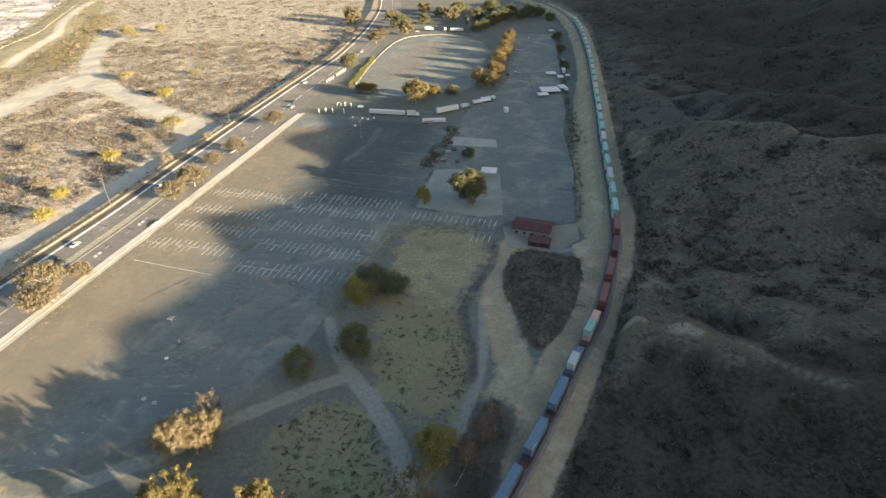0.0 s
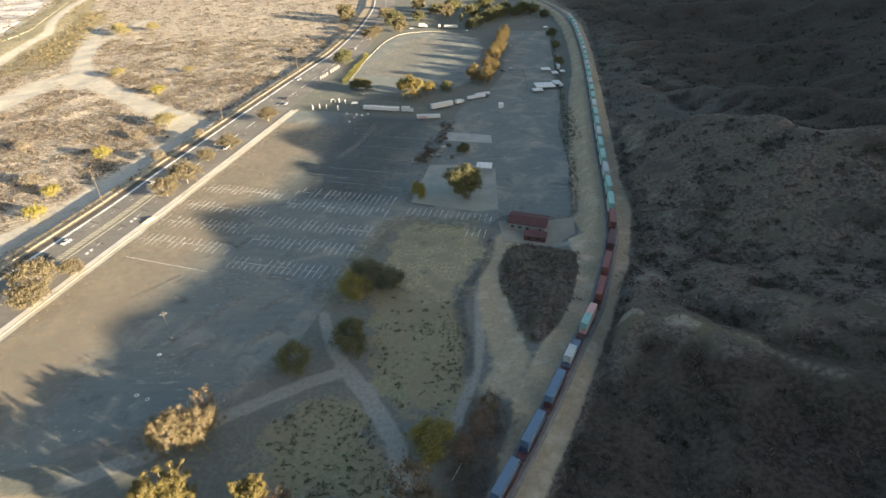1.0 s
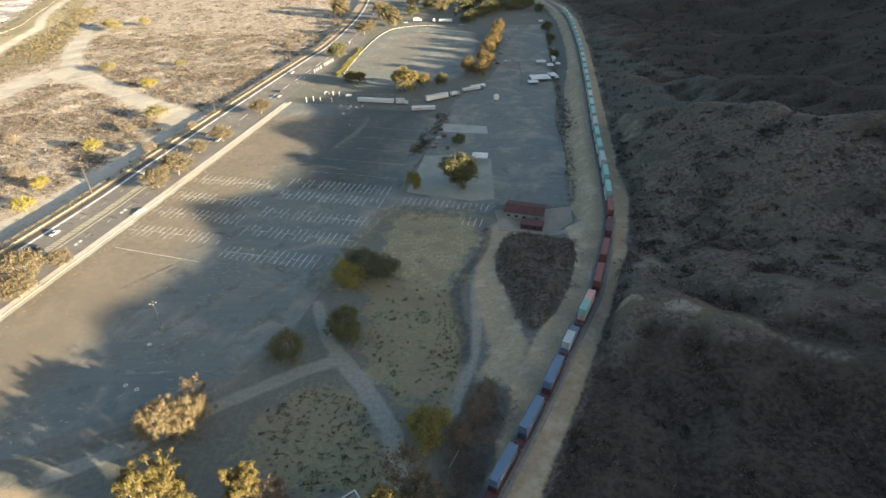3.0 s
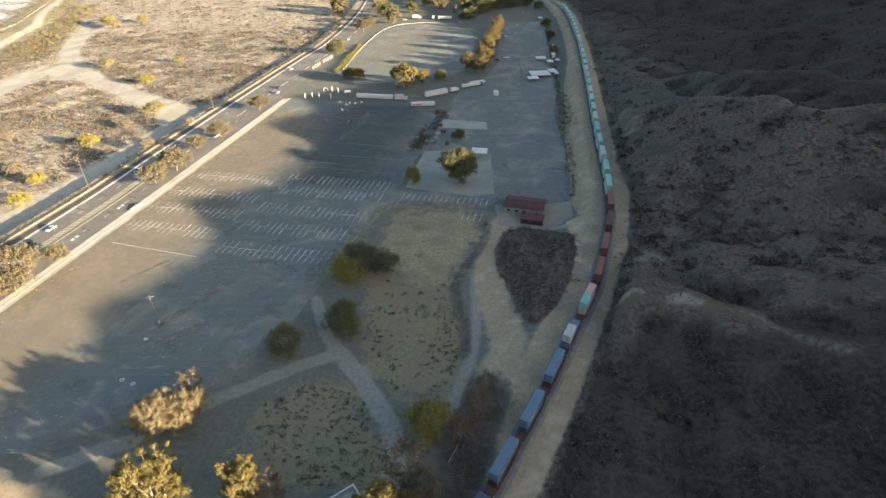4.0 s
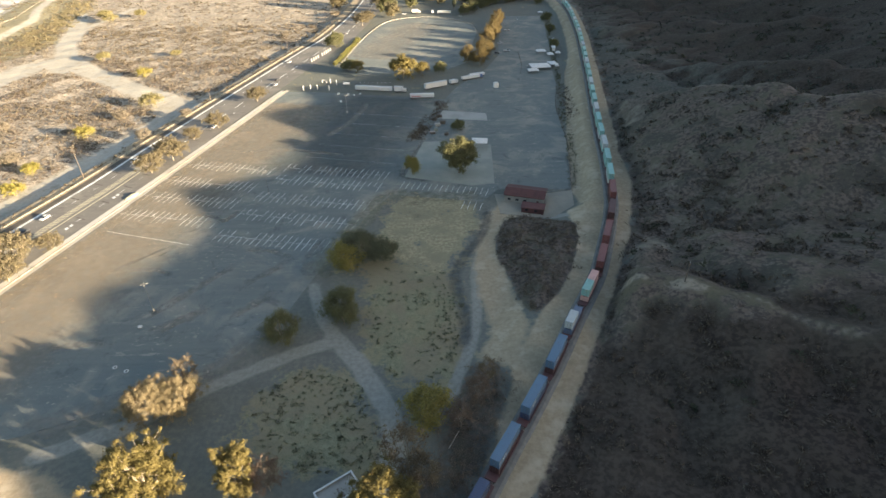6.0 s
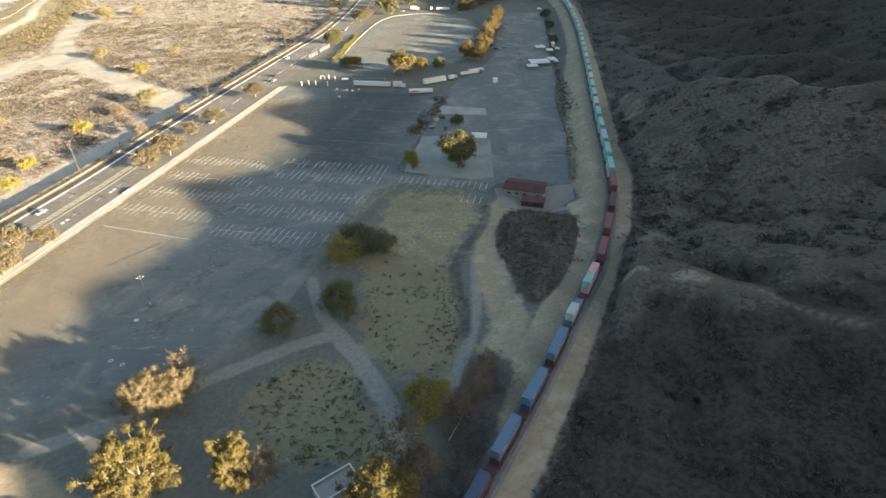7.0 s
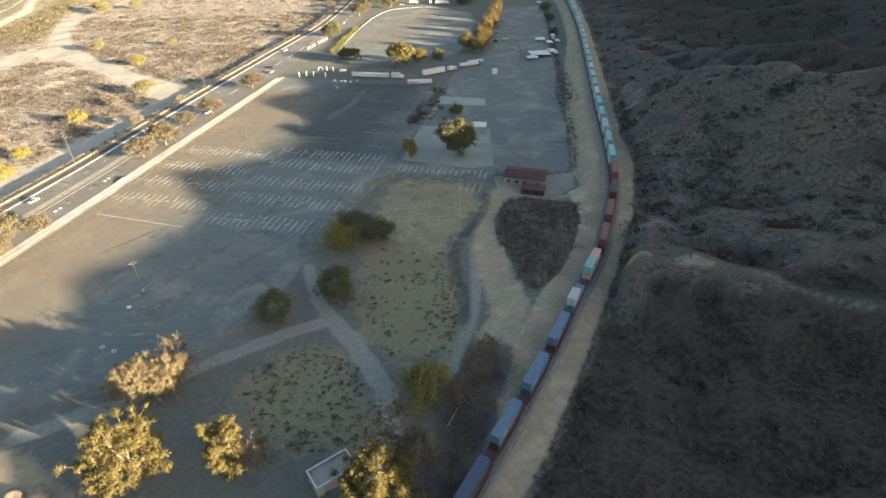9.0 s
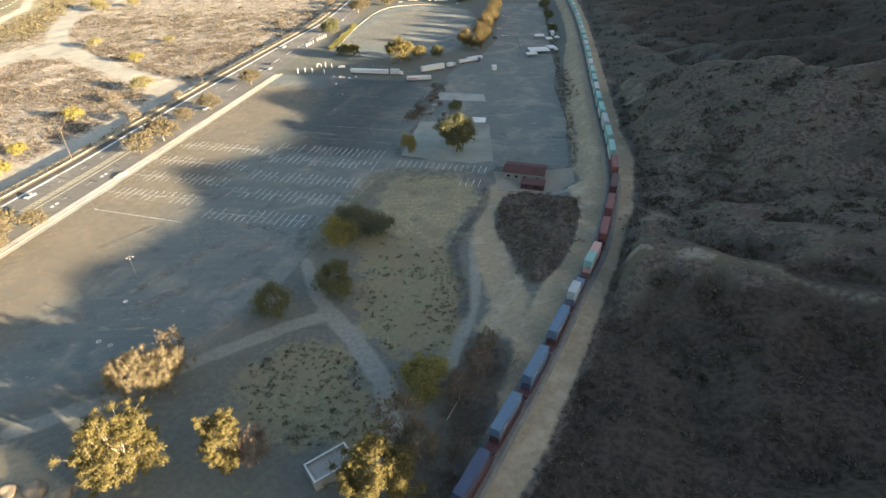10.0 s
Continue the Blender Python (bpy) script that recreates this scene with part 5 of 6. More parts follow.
scrub("bank_scrub", scatter(16000, -215, -80, 100, 660, bank_cover, 7, 0.5, 1.5, 0.8), 16, 0.36, M["river_scrub"], "dark low bushes on the bank below the road", "scrub", 3)
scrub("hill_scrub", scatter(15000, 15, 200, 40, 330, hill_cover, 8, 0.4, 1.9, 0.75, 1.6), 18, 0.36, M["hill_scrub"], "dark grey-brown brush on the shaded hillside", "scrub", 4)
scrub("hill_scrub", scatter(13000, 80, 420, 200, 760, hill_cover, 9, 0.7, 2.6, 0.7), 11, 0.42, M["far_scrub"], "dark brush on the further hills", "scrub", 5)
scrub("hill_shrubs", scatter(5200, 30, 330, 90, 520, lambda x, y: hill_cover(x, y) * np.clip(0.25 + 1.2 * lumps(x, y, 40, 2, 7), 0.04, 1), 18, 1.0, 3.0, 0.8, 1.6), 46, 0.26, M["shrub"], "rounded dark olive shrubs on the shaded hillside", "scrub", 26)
scrub("dry_brush", scatter(5200, 15, 260, 40, 420, lambda x, y: hill_cover(x, y) * np.clip(0.2 + 1.1 * lumps(x, y, 32, 3, 9) + 0.35 * np.clip(1 - (x - toe(y)) / 30, 0, 1), 0, 1) * np.clip((185 - x) / 50, 0.08, 1), 28, 0.7, 2.3, 0.8, 1.4), 34, 0.22, M["dry_brush"], "pale dry brush scattered on the hillside", "scrub", 24)
scrub("toe_brush", scatter(6500, -10, 150, 50, 560, lambda x, y: np.clip(1.2 - np.abs(x - toe(y) - 1.5 - 2 * wobble(x, y, 16, 71)) / 4.0, 0, 1) * np.clip(0.6 + 0.7 * wobble(x, y, 12, 72), 0.1, 1), 29, 0.5, 2.2, 0.9, 1.3), 40, 0.16, M["dry_brush"], "brown brush along the foot of the hill", "scrub", 25)
scrub("mound_brush", scatter(1500, 18, 58, 136, 206, mound_cover, 10, 0.6, 1.9, 0.9), 40, 0.17, M["mound_scrub"], "dense dark leafless brush on a low mound", "scrub", 6)
tr = np.random.RandomState(11)
tx, ty = (k.ravel() + tr.uniform(-0.75, 0.75, k.size) for k in np.meshgrid(np.arange(-54, 10, 1.75), np.arange(74, 175, 1.75)))
ok = grass_cover(tx, ty) > tr.rand(len(tx)) * 0.85
tufts = np.stack([tx[ok], ty[ok], 0.30 + 0.55 * tr.rand(ok.sum()) ** 2, tr.uniform(0.25, 0.6, ok.sum())], 1)
scrub("grass_tufts", tufts, 20, 0.36, M["tuft"], "dark green tufts in the dry grass", "grass", 7)
scrub("pale_grass", tufts * np.array([1, 1, 1.9, 0.35]), 18, 0.28, M["pale_tuft"], "pale trodden grass round the dark tufts", "grass", 17)
scrub("thicket", scatter(2000, -20, 24, 55, 122, thicket_cover, 12, 0.6, 1.9, 1.0), 40, 0.15, M["thicket"], "dark brown thicket beside the railway", "scrub", 8)
scrub("fence_scrub", scatter(9000, 55, 125, 225, 620, fence_cover, 13, 0.5, 1.5, 1.0), 18, 0.34, M["dark_leaf"], "dark bushes along the lot's railway edge", "scrub", 9)
scrub("fence_brush", scatter(4200, -26, 12, 245, 362, lambda x, y: np.clip(1.1 - near_line(x, y, [(-14, 290), (-8, 316), (0, 350)])[0] / 5.5, 0, 1) * np.clip(0.55 + 0.8 * wobble(x, y, 18, 55), 0, 1), 31, 0.5, 2.0, 1.2, 1.0), 26, 0.22, M["mound_scrub"], "dark brown brush along the fence by the concrete pad", "scrub", 33)
scrub("berm_scrub", scatter(500, 70, 92, 305, 385, lambda x, y: np.clip(inside(x, y, [(74, 318), (80, 384), (90, 384), (84, 318)]) / 2, 0, 1), 14, 0.6, 1.8, 0.7), 30, 0.22, M["dry_brush"], "dry brown brush on a bank beside the lot", "scrub", 10)


# ---- buildings ----
def gabled(bm, x0, y0, x1, y1, eave, ridge, over=0.5, thick=0.18):
    """Two roof slopes with thickness, the ridge along x."""
    ym = (y0 + y1) / 2
    for a, b in ((y0 - over, ym), (y1 + over, ym)):
        lo = [bm.verts.new(p) for p in ((x0 - over, a, eave), (x1 + over, a, eave), (x1 + over, b, ridge), (x0 - over, b, ridge))]
        hi = [bm.verts.new((v.co.x, v.co.y, v.co.z + thick)) for v in lo]
        for f in ((lo[3], lo[2], lo[1], lo[0]), hi, (lo[0], lo[1], hi[1], hi[0]), (lo[1], lo[2], hi[2], hi[1]), (lo[2], lo[3], hi[3], hi[2]), (lo[3], lo[0], hi[0], hi[3])):
            bm.faces.new(f)
    bmesh.ops.recalc_face_normals(bm, faces=bm.faces)
    return bm


def walled(bm, x0, y0, x1, y1, h, t=0.2):
    for a in ((x0, y0, x1, y0 + t), (x0, y1 - t, x1, y1), (x0, y0 + t, x0 + t, y1 - t), (x1 - t, y0 + t, x1, y1 - t)):
        box(bm, a[0], a[1], 0, a[2], a[3], h)
    return bm


station = tagged(empty("station_building", pose(37.6, 218.6, 0.12, 0, 0, -17)), "low building with a dark red gabled roof and pale walls", "building")
part("wall", walled(bmesh.new(), -8.6, -5.2, 8.6, 5.2, 3.2), M["render_grey"], station)
roof = part("roof", gabled(bmesh.new(), -8.6, -5.2, 8.6, 5.2, 3.2, 4.5), M["dark_red"], station, "dark red ribbed roof")
bm = bmesh.new()
for k in range(24):
    x = -9 + 18 * k / 23
    for sy in (-1, 1):
        tube(bm, (x, sy * 5.7, 3.40), (x, 0, 4.7), 0.04, 0.04, 4)
part("roof_seams", bm, M["dark_red"], roof)
for x in (-6.5, -3.0, 0.5):
    w = part("window", box(bmesh.new(), x - 0.7, -5.28, 1.0, x + 0.7, -5.18, 1.9, 0.02), M["glass"], station)
part("door", box(bmesh.new(), 5.6, -5.28, 0.0, 6.6, -5.18, 2.05, 0.02), M["dark_red"], station)
annex = tagged(empty("shed", pose(39.3, 207.2, 0.12, 0, 0, -15)), "small dark red flat-roofed shed beside the red-roofed building", "shed")
part("wall", walled(bmesh.new(), -4.8, -2.6, 4.8, 2.6, 2.3), M["dark_red"], annex)
part("roof", box(bmesh.new(), -5.1, -2.9, 2.3, 5.1, 2.9, 2.5, 0.05), M["dark_red"], annex)
for x in (-2.6, 1.4):
    part("window", box(bmesh.new(), x - 0.6, -2.68, 0.9, x + 0.6, -2.58, 1.8, 0.02), M["glass"], annex)

pump = tagged(empty("pump_house", pose(-24.6, 74.0, 0, 0, 0, 35.5)), "small white flat-roofed building with a raised parapet", "building")
part("wall", walled(bmesh.new(), -4.8, -2.65, 4.8, 2.65, 3.1, 0.25), M["concrete"], pump)
part("roof", box(bmesh.new(), -4.54, -2.39, 2.3, 4.54, 2.39, 2.45), M["concrete"], pump, "grey recessed flat roof")
bm = walled(bmesh.new(), -4.9, -2.75, 4.9, 2.75, 0.12, 0.40)
bmesh.ops.translate(bm, verts=bm.verts, vec=(0, 0, 3.1))
part("parapet_cap", bm, M["white"], pump)
unit = part("roof_unit", box(bmesh.new(), -0.6, -2.2, 2.45, 0.9, -1.0, 3.0, 0.06), M["steel"], pump, "grey metal roof unit")
part("duct", tube(bmesh.new(), (0.1, -1.0, 2.7), (0.1, 0.6, 2.7), 0.16, 0.16, 8), M["steel"], unit)
part("door", box(bmesh.new(), -4.88, -0.5, 0, -4.8, 0.5, 2.1, 0.02), M["steel"], pump)


# ---- vehicles ----
CAR_PAINT = {k: steel_paint("car_paint_" + k, c) for k, c in (("white", (0.50, 0.50, 0.49)), ("dark", (0.03, 0.032, 0.036)), ("silver", (0.38, 0.39, 0.40)), ("red", (0.28, 0.03, 0.028)), ("blue", (0.06, 0.11, 0.22)))}
car_kinds = {}


def wheel(x, y, r, w, parent):
    t = part("wheel", tube(bmesh.new(), (x, y - w / 2, r), (x, y + w / 2, r), r, r, 14), M["black"], parent)
    part("rim", tube(bmesh.new(), (x, y - w / 2 - 0.01, r), (x, y + w / 2 + 0.01, r), r * 0.6, r * 0.6, 10), M["steel"], t)


def car(x, y, turn, paint, pickup=False, z=0.06):
    """A car from a side profile: body, glasshouse, roof, lights and four wheels."""
    m = pose(x, y, z, 0, 0, turn)
    key = (paint, pickup)
    word = {"white": "white", "dark": "dark grey", "silver": "silver", "red": "red", "blue": "dark blue"}[paint]
    if key in car_kinds:
        return copy_thing(car_kinds[key], m)
    top = tagged(empty("pickup_truck" if pickup else "car", m), "%s %s on grey asphalt" % (word, "pickup truck" if pickup else "passenger car"), "car")
    bm = bmesh.new()
    prof = [(-2.3, 0.35), (-2.35, 0.8), (-2.2, 0.98), (1.0, 1.0), (2.15, 0.82), (2.35, 0.55), (2.3, 0.35)]
    if pickup:
        prof = [(a * 1.2, b * 1.15) for a, b in prof]
    a = [bm.verts.new((p, -0.9, q)) for p, q in prof]
    b = [bm.verts.new((p, 0.9, q)) for p, q in prof]
    bm.faces.new(a), bm.faces.new(list(reversed(b)))
    for i in range(len(prof)):
        j = (i + 1) % len(prof)
        bm.faces.new((a[j], a[i], b[i], b[j]))
    bmesh.ops.bevel(bm, geom=list(bm.edges), offset=0.06, segments=1, affect="EDGES")
    bmesh.ops.recalc_face_normals(bm, faces=bm.faces)
    part("body", bm, CAR_PAINT[paint], top)
    x0, x1, x2, x3 = (-0.5, -0.2, 0.9, 1.5) if pickup else (-1.9, -1.3, 0.35, 1.15)
    h0, h1 = (1.1, 1.75) if pickup else (0.97, 1.44)
    bm = bmesh.new()
    lo = [bm.verts.new(p) for p in ((x0, -0.82, h0), (x3, -0.82, h0), (x3, 0.82, h0), (x0, 0.82, h0))]
    hi = [bm.verts.new(p) for p in ((x1, -0.66, h1), (x2, -0.66, h1), (x2, 0.66, h1), (x1, 0.66, h1))]
    bm.faces.new(hi)
    for i in range(4):
        bm.faces.new((lo[i], lo[(i + 1) % 4], hi[(i + 1) % 4], hi[i]))
    part("glasshouse", bm, M["glass"], top)
    part("roof", box(bmesh.new(), x1 - 0.03, -0.68, h1 - 0.01, x2 + 0.03, 0.68, h1 + 0.05, 0.03), CAR_PAINT[paint], top)
    L = 2.3 * (1.2 if pickup else 1)
    for sy in (-0.66, 0.66):
        part("headlight", box(bmesh.new(), L - 0.12, sy - 0.17, 0.62, L + 0.04, sy + 0.17, 0.76, 0.02), M["white"], top)
        part("tail_light", box(bmesh.new(), -L - 0.06, sy - 0.15, 0.70, -L + 0.06, sy + 0.15, 0.86, 0.02), CAR_PAINT["red"], top)
    for wx in (-L * 0.62, L * 0.62):
        for wy in (-0.82, 0.82):
            wheel(wx, wy, 0.34 if not pickup else 0.40, 0.22, top)
    car_kinds[key] = top
    return top


for y, off, paint, back in ((193, -4.6, "dark", 180), (203, -6.0, "silver", 180), (262, -6.0, "silver", 180), (306, 5.6, "dark", 0), (313, 9.5, "silver", 0), (398, 10, "silver", 0), (410, 5.5, "dark", 0), (455, -6, "white", 180), (560, 6, "silver", 0), (640, -6, "dark", 180)):
    x, yy, turn = along_road(y, off)
    car(x, yy, turn + back, paint, z=0.075)
for x, y, turn, paint, pk in ((66, 567, 5, "white", True), (54, 513, 0, "silver", False), (57, 485, 3, "white", True), (48, 478, 5, "dark", False), (82, 620, 90, "white", False), (104, 527, 80, "silver", False),
                              (98, 498, 80, "white", True), (-40, 655, 10, "silver", False), (-26, 659, 100, "dark", False), (22, 640, 0, "white", False)):
    car(x, y, turn, paint, pk)


def trailer(x, y, turn, length, word="plain white box trailer parked at the lot's edge", cab=None, paint="white", h=3.0):
    """A box trailer or truck: ribbed box, chassis, wheels, and a cab where one is set."""
    top = tagged(empty("box_truck" if cab else "box_trailer", pose(x, y, 0.06, 0, 0, turn)), word, "truck" if cab else "trailer")
    L = length / 2
    bm = box(bmesh.new(), -L, -1.25, 1.05, L, 1.25, 1.05 + h, 0.04)
    part("box_body", bm, CAR_PAINT[paint], top)
    for sy in (-1.26, 1.26):
        for k in range(int(length / 2.4)):
            xx = -L + 0.8 + 2.4 * k
            part("side_rib", box(bmesh.new(), xx - 0.04, sy - 0.02, 1.1, xx + 0.04, sy + 0.02, 1.0 + h), CAR_PAINT[paint], top)
    part("chassis", box(bmesh.new(), -L + 0.2, -0.5, 0.75, L - 0.2, 0.5, 1.04), M["black"], top)
    for wx in (-L + 1.2, -L + 2.4):
        for wy in (-1.0, 1.0):
            wheel(wx, wy, 0.5, 0.3, top)
    if cab:
        bm = box(bmesh.new(), L + 0.3, -1.15, 0.6, L + 2.5, 1.15, 2.7, 0.15)
        c = part("cab", bm, CAR_PAINT[cab], top)
        part("windscreen", box(bmesh.new(), L + 2.48, -0.95, 1.6, L + 2.53, 0.95, 2.4, 0.02), M["glass"], c)
        for wy in (-1.0, 1.0):
            wheel(L + 1.5, wy, 0.5, 0.3, top)
    else:
        for wy in (-0.7, 0.7):
            part("landing_leg", box(bmesh.new(), L - 2.2, wy - 0.06, 0.0, L - 2.08, wy + 0.06, 0.8), M["steel"], top)
    return top


trailer(-46.5, 378.3, -10, 26, "very long white box trailer at the lot's north edge", h=2.5)
trailer(-29, 375.5, -8, 6.0, "white box truck with a pale cab", "white")
low = trailer(-12.5, 361.5, 3, 16, "low white and red trailer standing alone on asphalt", h=2.2)
part("side_stripe", box(bmesh.new(), -7.0, -1.31, 1.6, -1.0, -1.29, 2.1), CAR_PAINT["red"], low, "red painted band")
trailer(-3.5, 384, 30, 17.5, "white box trailer parked at a slant", h=3.2)
trailer(8.5, 392.5, 40, 4.5, "small white truck beside trailers", "silver", h=2.2)
trailer(22, 404, 26, 14.5, "pale blue and white flat trailer parked at a slant", "blue", h=1.8)
trailer(27, 410, 26, 12.0, "pale grey box trailer behind another one", h=1.8)
trailer(-28, 663, 0, 7, "white box truck beyond the yard", "white")
trailer(5, 656, -4, 15, "white coach-length trailer beyond the yard", h=2.6)
trailer(-8, 660, 90, 6, "white box truck beyond the yard", "white", h=2.4)
trailer(97, 484, 82, 8, "white box truck beside the tents", "white", h=2.6)


def canopy(x, y, turn, a, b, h=2.4, peak=1.2, word="white peaked event tent on asphalt"):
    top = tagged(empty("tent", pose(x, y, 0.05, 0, 0, turn)), word, "tent")
    bm = bmesh.new()
    lo = [bm.verts.new((sx * a / 2, sy * b / 2, h)) for sx, sy in ((-1, -1), (1, -1), (1, 1), (-1, 1))]
    dn = [bm.verts.new((v.co.x, v.co.y, h - 0.35)) for v in lo]
    ap = [bm.verts.new((-max(a - b, 0) / 2, 0, h + peak)), bm.verts.new((max(a - b, 0) / 2 + 0.01, 0, h + peak))]
    bm.faces.new((lo[0], lo[1], ap[1], ap[0])), bm.faces.new((lo[1], lo[2], ap[1])), bm.faces.new((lo[2], lo[3], ap[0], ap[1])), bm.faces.new((lo[3], lo[0], ap[0]))
    for i in range(4):
        bm.faces.new((dn[i], dn[(i + 1) % 4], lo[(i + 1) % 4], lo[i]))
    part("canopy", bm, M["white"], top)
    for v in ((-1, -1), (1, -1), (1, 1), (-1, 1)):
        part("leg", tube(bmesh.new(), (v[0] * (a / 2 - 0.1), v[1] * (b / 2 - 0.1), 0), (v[0] * (a / 2 - 0.1), v[1] * (b / 2 - 0.1), h), 0.05, 0.05, 6), M["steel"], top)
    return top


canopy(77, 431, 5, 15, 12, word="large white peaked event tent in the lot")
canopy(70, 419, 5, 8, 6, word="small white tent beside a larger one")
canopy(88, 438, 10, 6, 9, word="white tent beside the railway fence")
canopy(91, 466, 0, 5, 6, word="white tent beside parked trucks")
canopy(85, 477, 0, 8, 6, word="white tent in the lot")
canopy(98, 470, 0, 4, 4, word="white tent beside the railway fence")
canopy(90, 430, 0, 3, 3, word="small white tent beside the fence")
canopy(20.5, 277, -8, 8.5, 7.0, 4.2, 0.6, "white canopy tent beside a large tree")
canopy(-67, 390, 0, 4.5, 3.5, 2.4, 0.8, "small white tent at the lot gate")
canopy(111, 648, 0, 5, 5, word="white tent at the far lot")


# ---- poles, posts and fences ----
def utility_pole(x, y, turn, h=18.0):
    top = tagged(empty("utility_pole", pose(x, y, land1(x, y), 0, 0, turn)), "tall weathered wooden utility pole with crossarms", "utility pole", "poles along the road")
    part("pole", tube(bmesh.new(), (0, 0, -0.5), (0, 0, h), 0.19, 0.12, 8), M["wood"], top)
    for z, w in ((h - 0.6, 1.5), (h - 2.2, 1.3), (h - 4.2, 1.0)):
        arm = part("crossarm", box(bmesh.new(), -w, -0.22, z, w, -0.10, z + 0.14, 0.02), M["bark"], top)
        for k in (-0.85, -0.4, 0.4, 0.85):
            part("insulator", tube(bmesh.new(), (k * w, -0.16, z + 0.14), (k * w, -0.16, z + 0.36), 0.07, 0.05, 6), M["concrete"], arm)


for y, off in ((120, -17), (239, -16.5), (358, -17.5), (477, -17.5), (596, -18)):
    x, yy, turn = along_road(y, off)
    utility_pole(x, yy, turn - 90)


def lot_lamp(x, y, turn, h=11.0):
    top = tagged(empty("lamp_post", pose(x, y, 0.05, 0, 0, turn)), "slim dark lamp post with four pale heads in the car park", "lamp post", "lamp posts in the car park")
    part("base", tube(bmesh.new(), (0, 0, 0), (0, 0, 0.8), 0.32, 0.30, 10), M["concrete"], top)
    part("pole", tube(bmesh.new(), (0, 0, 0.8), (0, 0, h), 0.07, 0.05, 8), M["black"], top)
    for k in range(4):
        a = math.tau * k / 4
        arm = part("arm", tube(bmesh.new(), (0, 0, h - 0.1), (math.cos(a) * 0.8, math.sin(a) * 0.8, h), 0.04, 0.04, 5), M["steel"], top)
        bm = box(bmesh.new(), 0.6, -0.16, h - 0.06, 1.15, 0.16, h + 0.08, 0.03)
        bmesh.ops.rotate(bm, verts=bm.verts, cent=(0, 0, 0), matrix=Matrix.Rotation(a, 3, "Z"))
        part("lamp_head", bm, M["concrete"], arm)


for x, y, t in ((-97, 142.5, 30), (-80, 226, 30), (-59, 335, 30)):
    lot_lamp(x, y, t)
z = land1(73.6, 133.2)
pole = tagged(empty("utility_pole", pose(73.6, 133.2, z, 0, 0, 20)), "dark wooden pole on a bare hill spur", "utility pole")
part("pole", tube(bmesh.new(), (0, 0, -0.5), (0, 0, 7.0), 0.18, 0.13, 8), M["wood"], pole)
arm = part("crossarm", box(bmesh.new(), -0.8, -0.2, 6.4, 0.8, -0.1, 6.52), M["wood"], pole)
part("insulator", tube(bmesh.new(), (0, 0, 7.0), (0, 0, 7.35), 0.08, 0.06, 6), M["white"], pole)


def road_post(y, off, h, w, word, name, material):
    x, yy, turn = along_road(y, off)
    top = tagged(empty(name, pose(x, yy, 0.0, 0, 0, turn)), word, "post", "white boards on the verge")
    part("board", box(bmesh.new(), -0.12, -w / 2, 0.3, 0.12, w / 2, h, 0.02), M[material], top)
    for sy in (-0.35, 0.35):
        part("leg", box(bmesh.new(), -0.06, sy * w - 0.05, 0, 0.06, sy * w + 0.05, 0.3), M["steel"], top)


for k in range(9):
    road_post(459 + 4.6 * k, 11.9 + 0.3 * k, 3.0, 0.8, "upright white board on the road verge", "sign_board", "white")


def pillar(x, y, h=3.4):
    top = tagged(empty("banner", pose(x, y, 0.05, 0, 0, 15)), "tall narrow white banner on a weighted foot", "banner", "banners at the lot gate")
    part("foot", box(bmesh.new(), -0.4, -0.4, 0, 0.4, 0.4, 0.12, 0.03), M["steel"], top)
    part("sail", box(bmesh.new(), -0.3, -0.05, 0.12, 0.3, 0.05, h, 0.04), M["white"], top)


for x, y in ((-96, 382), (-91.4, 384), (-86.4, 383), (-77.8, 381), (-74.6, 394), (-79.5, 397)):
    pillar(x, y)
arch = tagged(empty("arch", pose(-84.5, 399, 0.05, 0, 0, 0) @ Matrix.Scale(0.65, 4)), "white inflatable arch at the lot gate", "arch")
bm = bmesh.new()
for k in range(12):
    a, b = math.pi * k / 12, math.pi * (k + 1) / 12
    tube(bm, (math.cos(a) * 2.3, 0, 1.4 + math.sin(a) * 2.0), (math.cos(b) * 2.3, 0, 1.4 + math.sin(b) * 2.0), 0.4, 0.4, 10)
part("hoop", bm, M["white"], arch)
for sx in (-2.3, 2.3):
    part("foot", tube(bmesh.new(), (sx, 0, 0), (sx, 0, 1.45), 0.42, 0.4, 10), M["white"], arch)


def crate(x, y, a, b, h, material, word, turn=0.0, z=0.06):
    """A stack of boards or a box with battens, standing on the ground."""
    top = tagged(empty("crate", pose(x, y, z, 0, 0, turn)), word, "crate")
    part("box_body", box(bmesh.new(), -a / 2, -b / 2, 0.1, a / 2, b / 2, h, 0.04), M[material], top)
    for sy in (-0.4, 0.4):
        part("skid", box(bmesh.new(), -a / 2, sy * b - 0.06, 0, a / 2, sy * b + 0.06, 0.1), M["wood"], top)


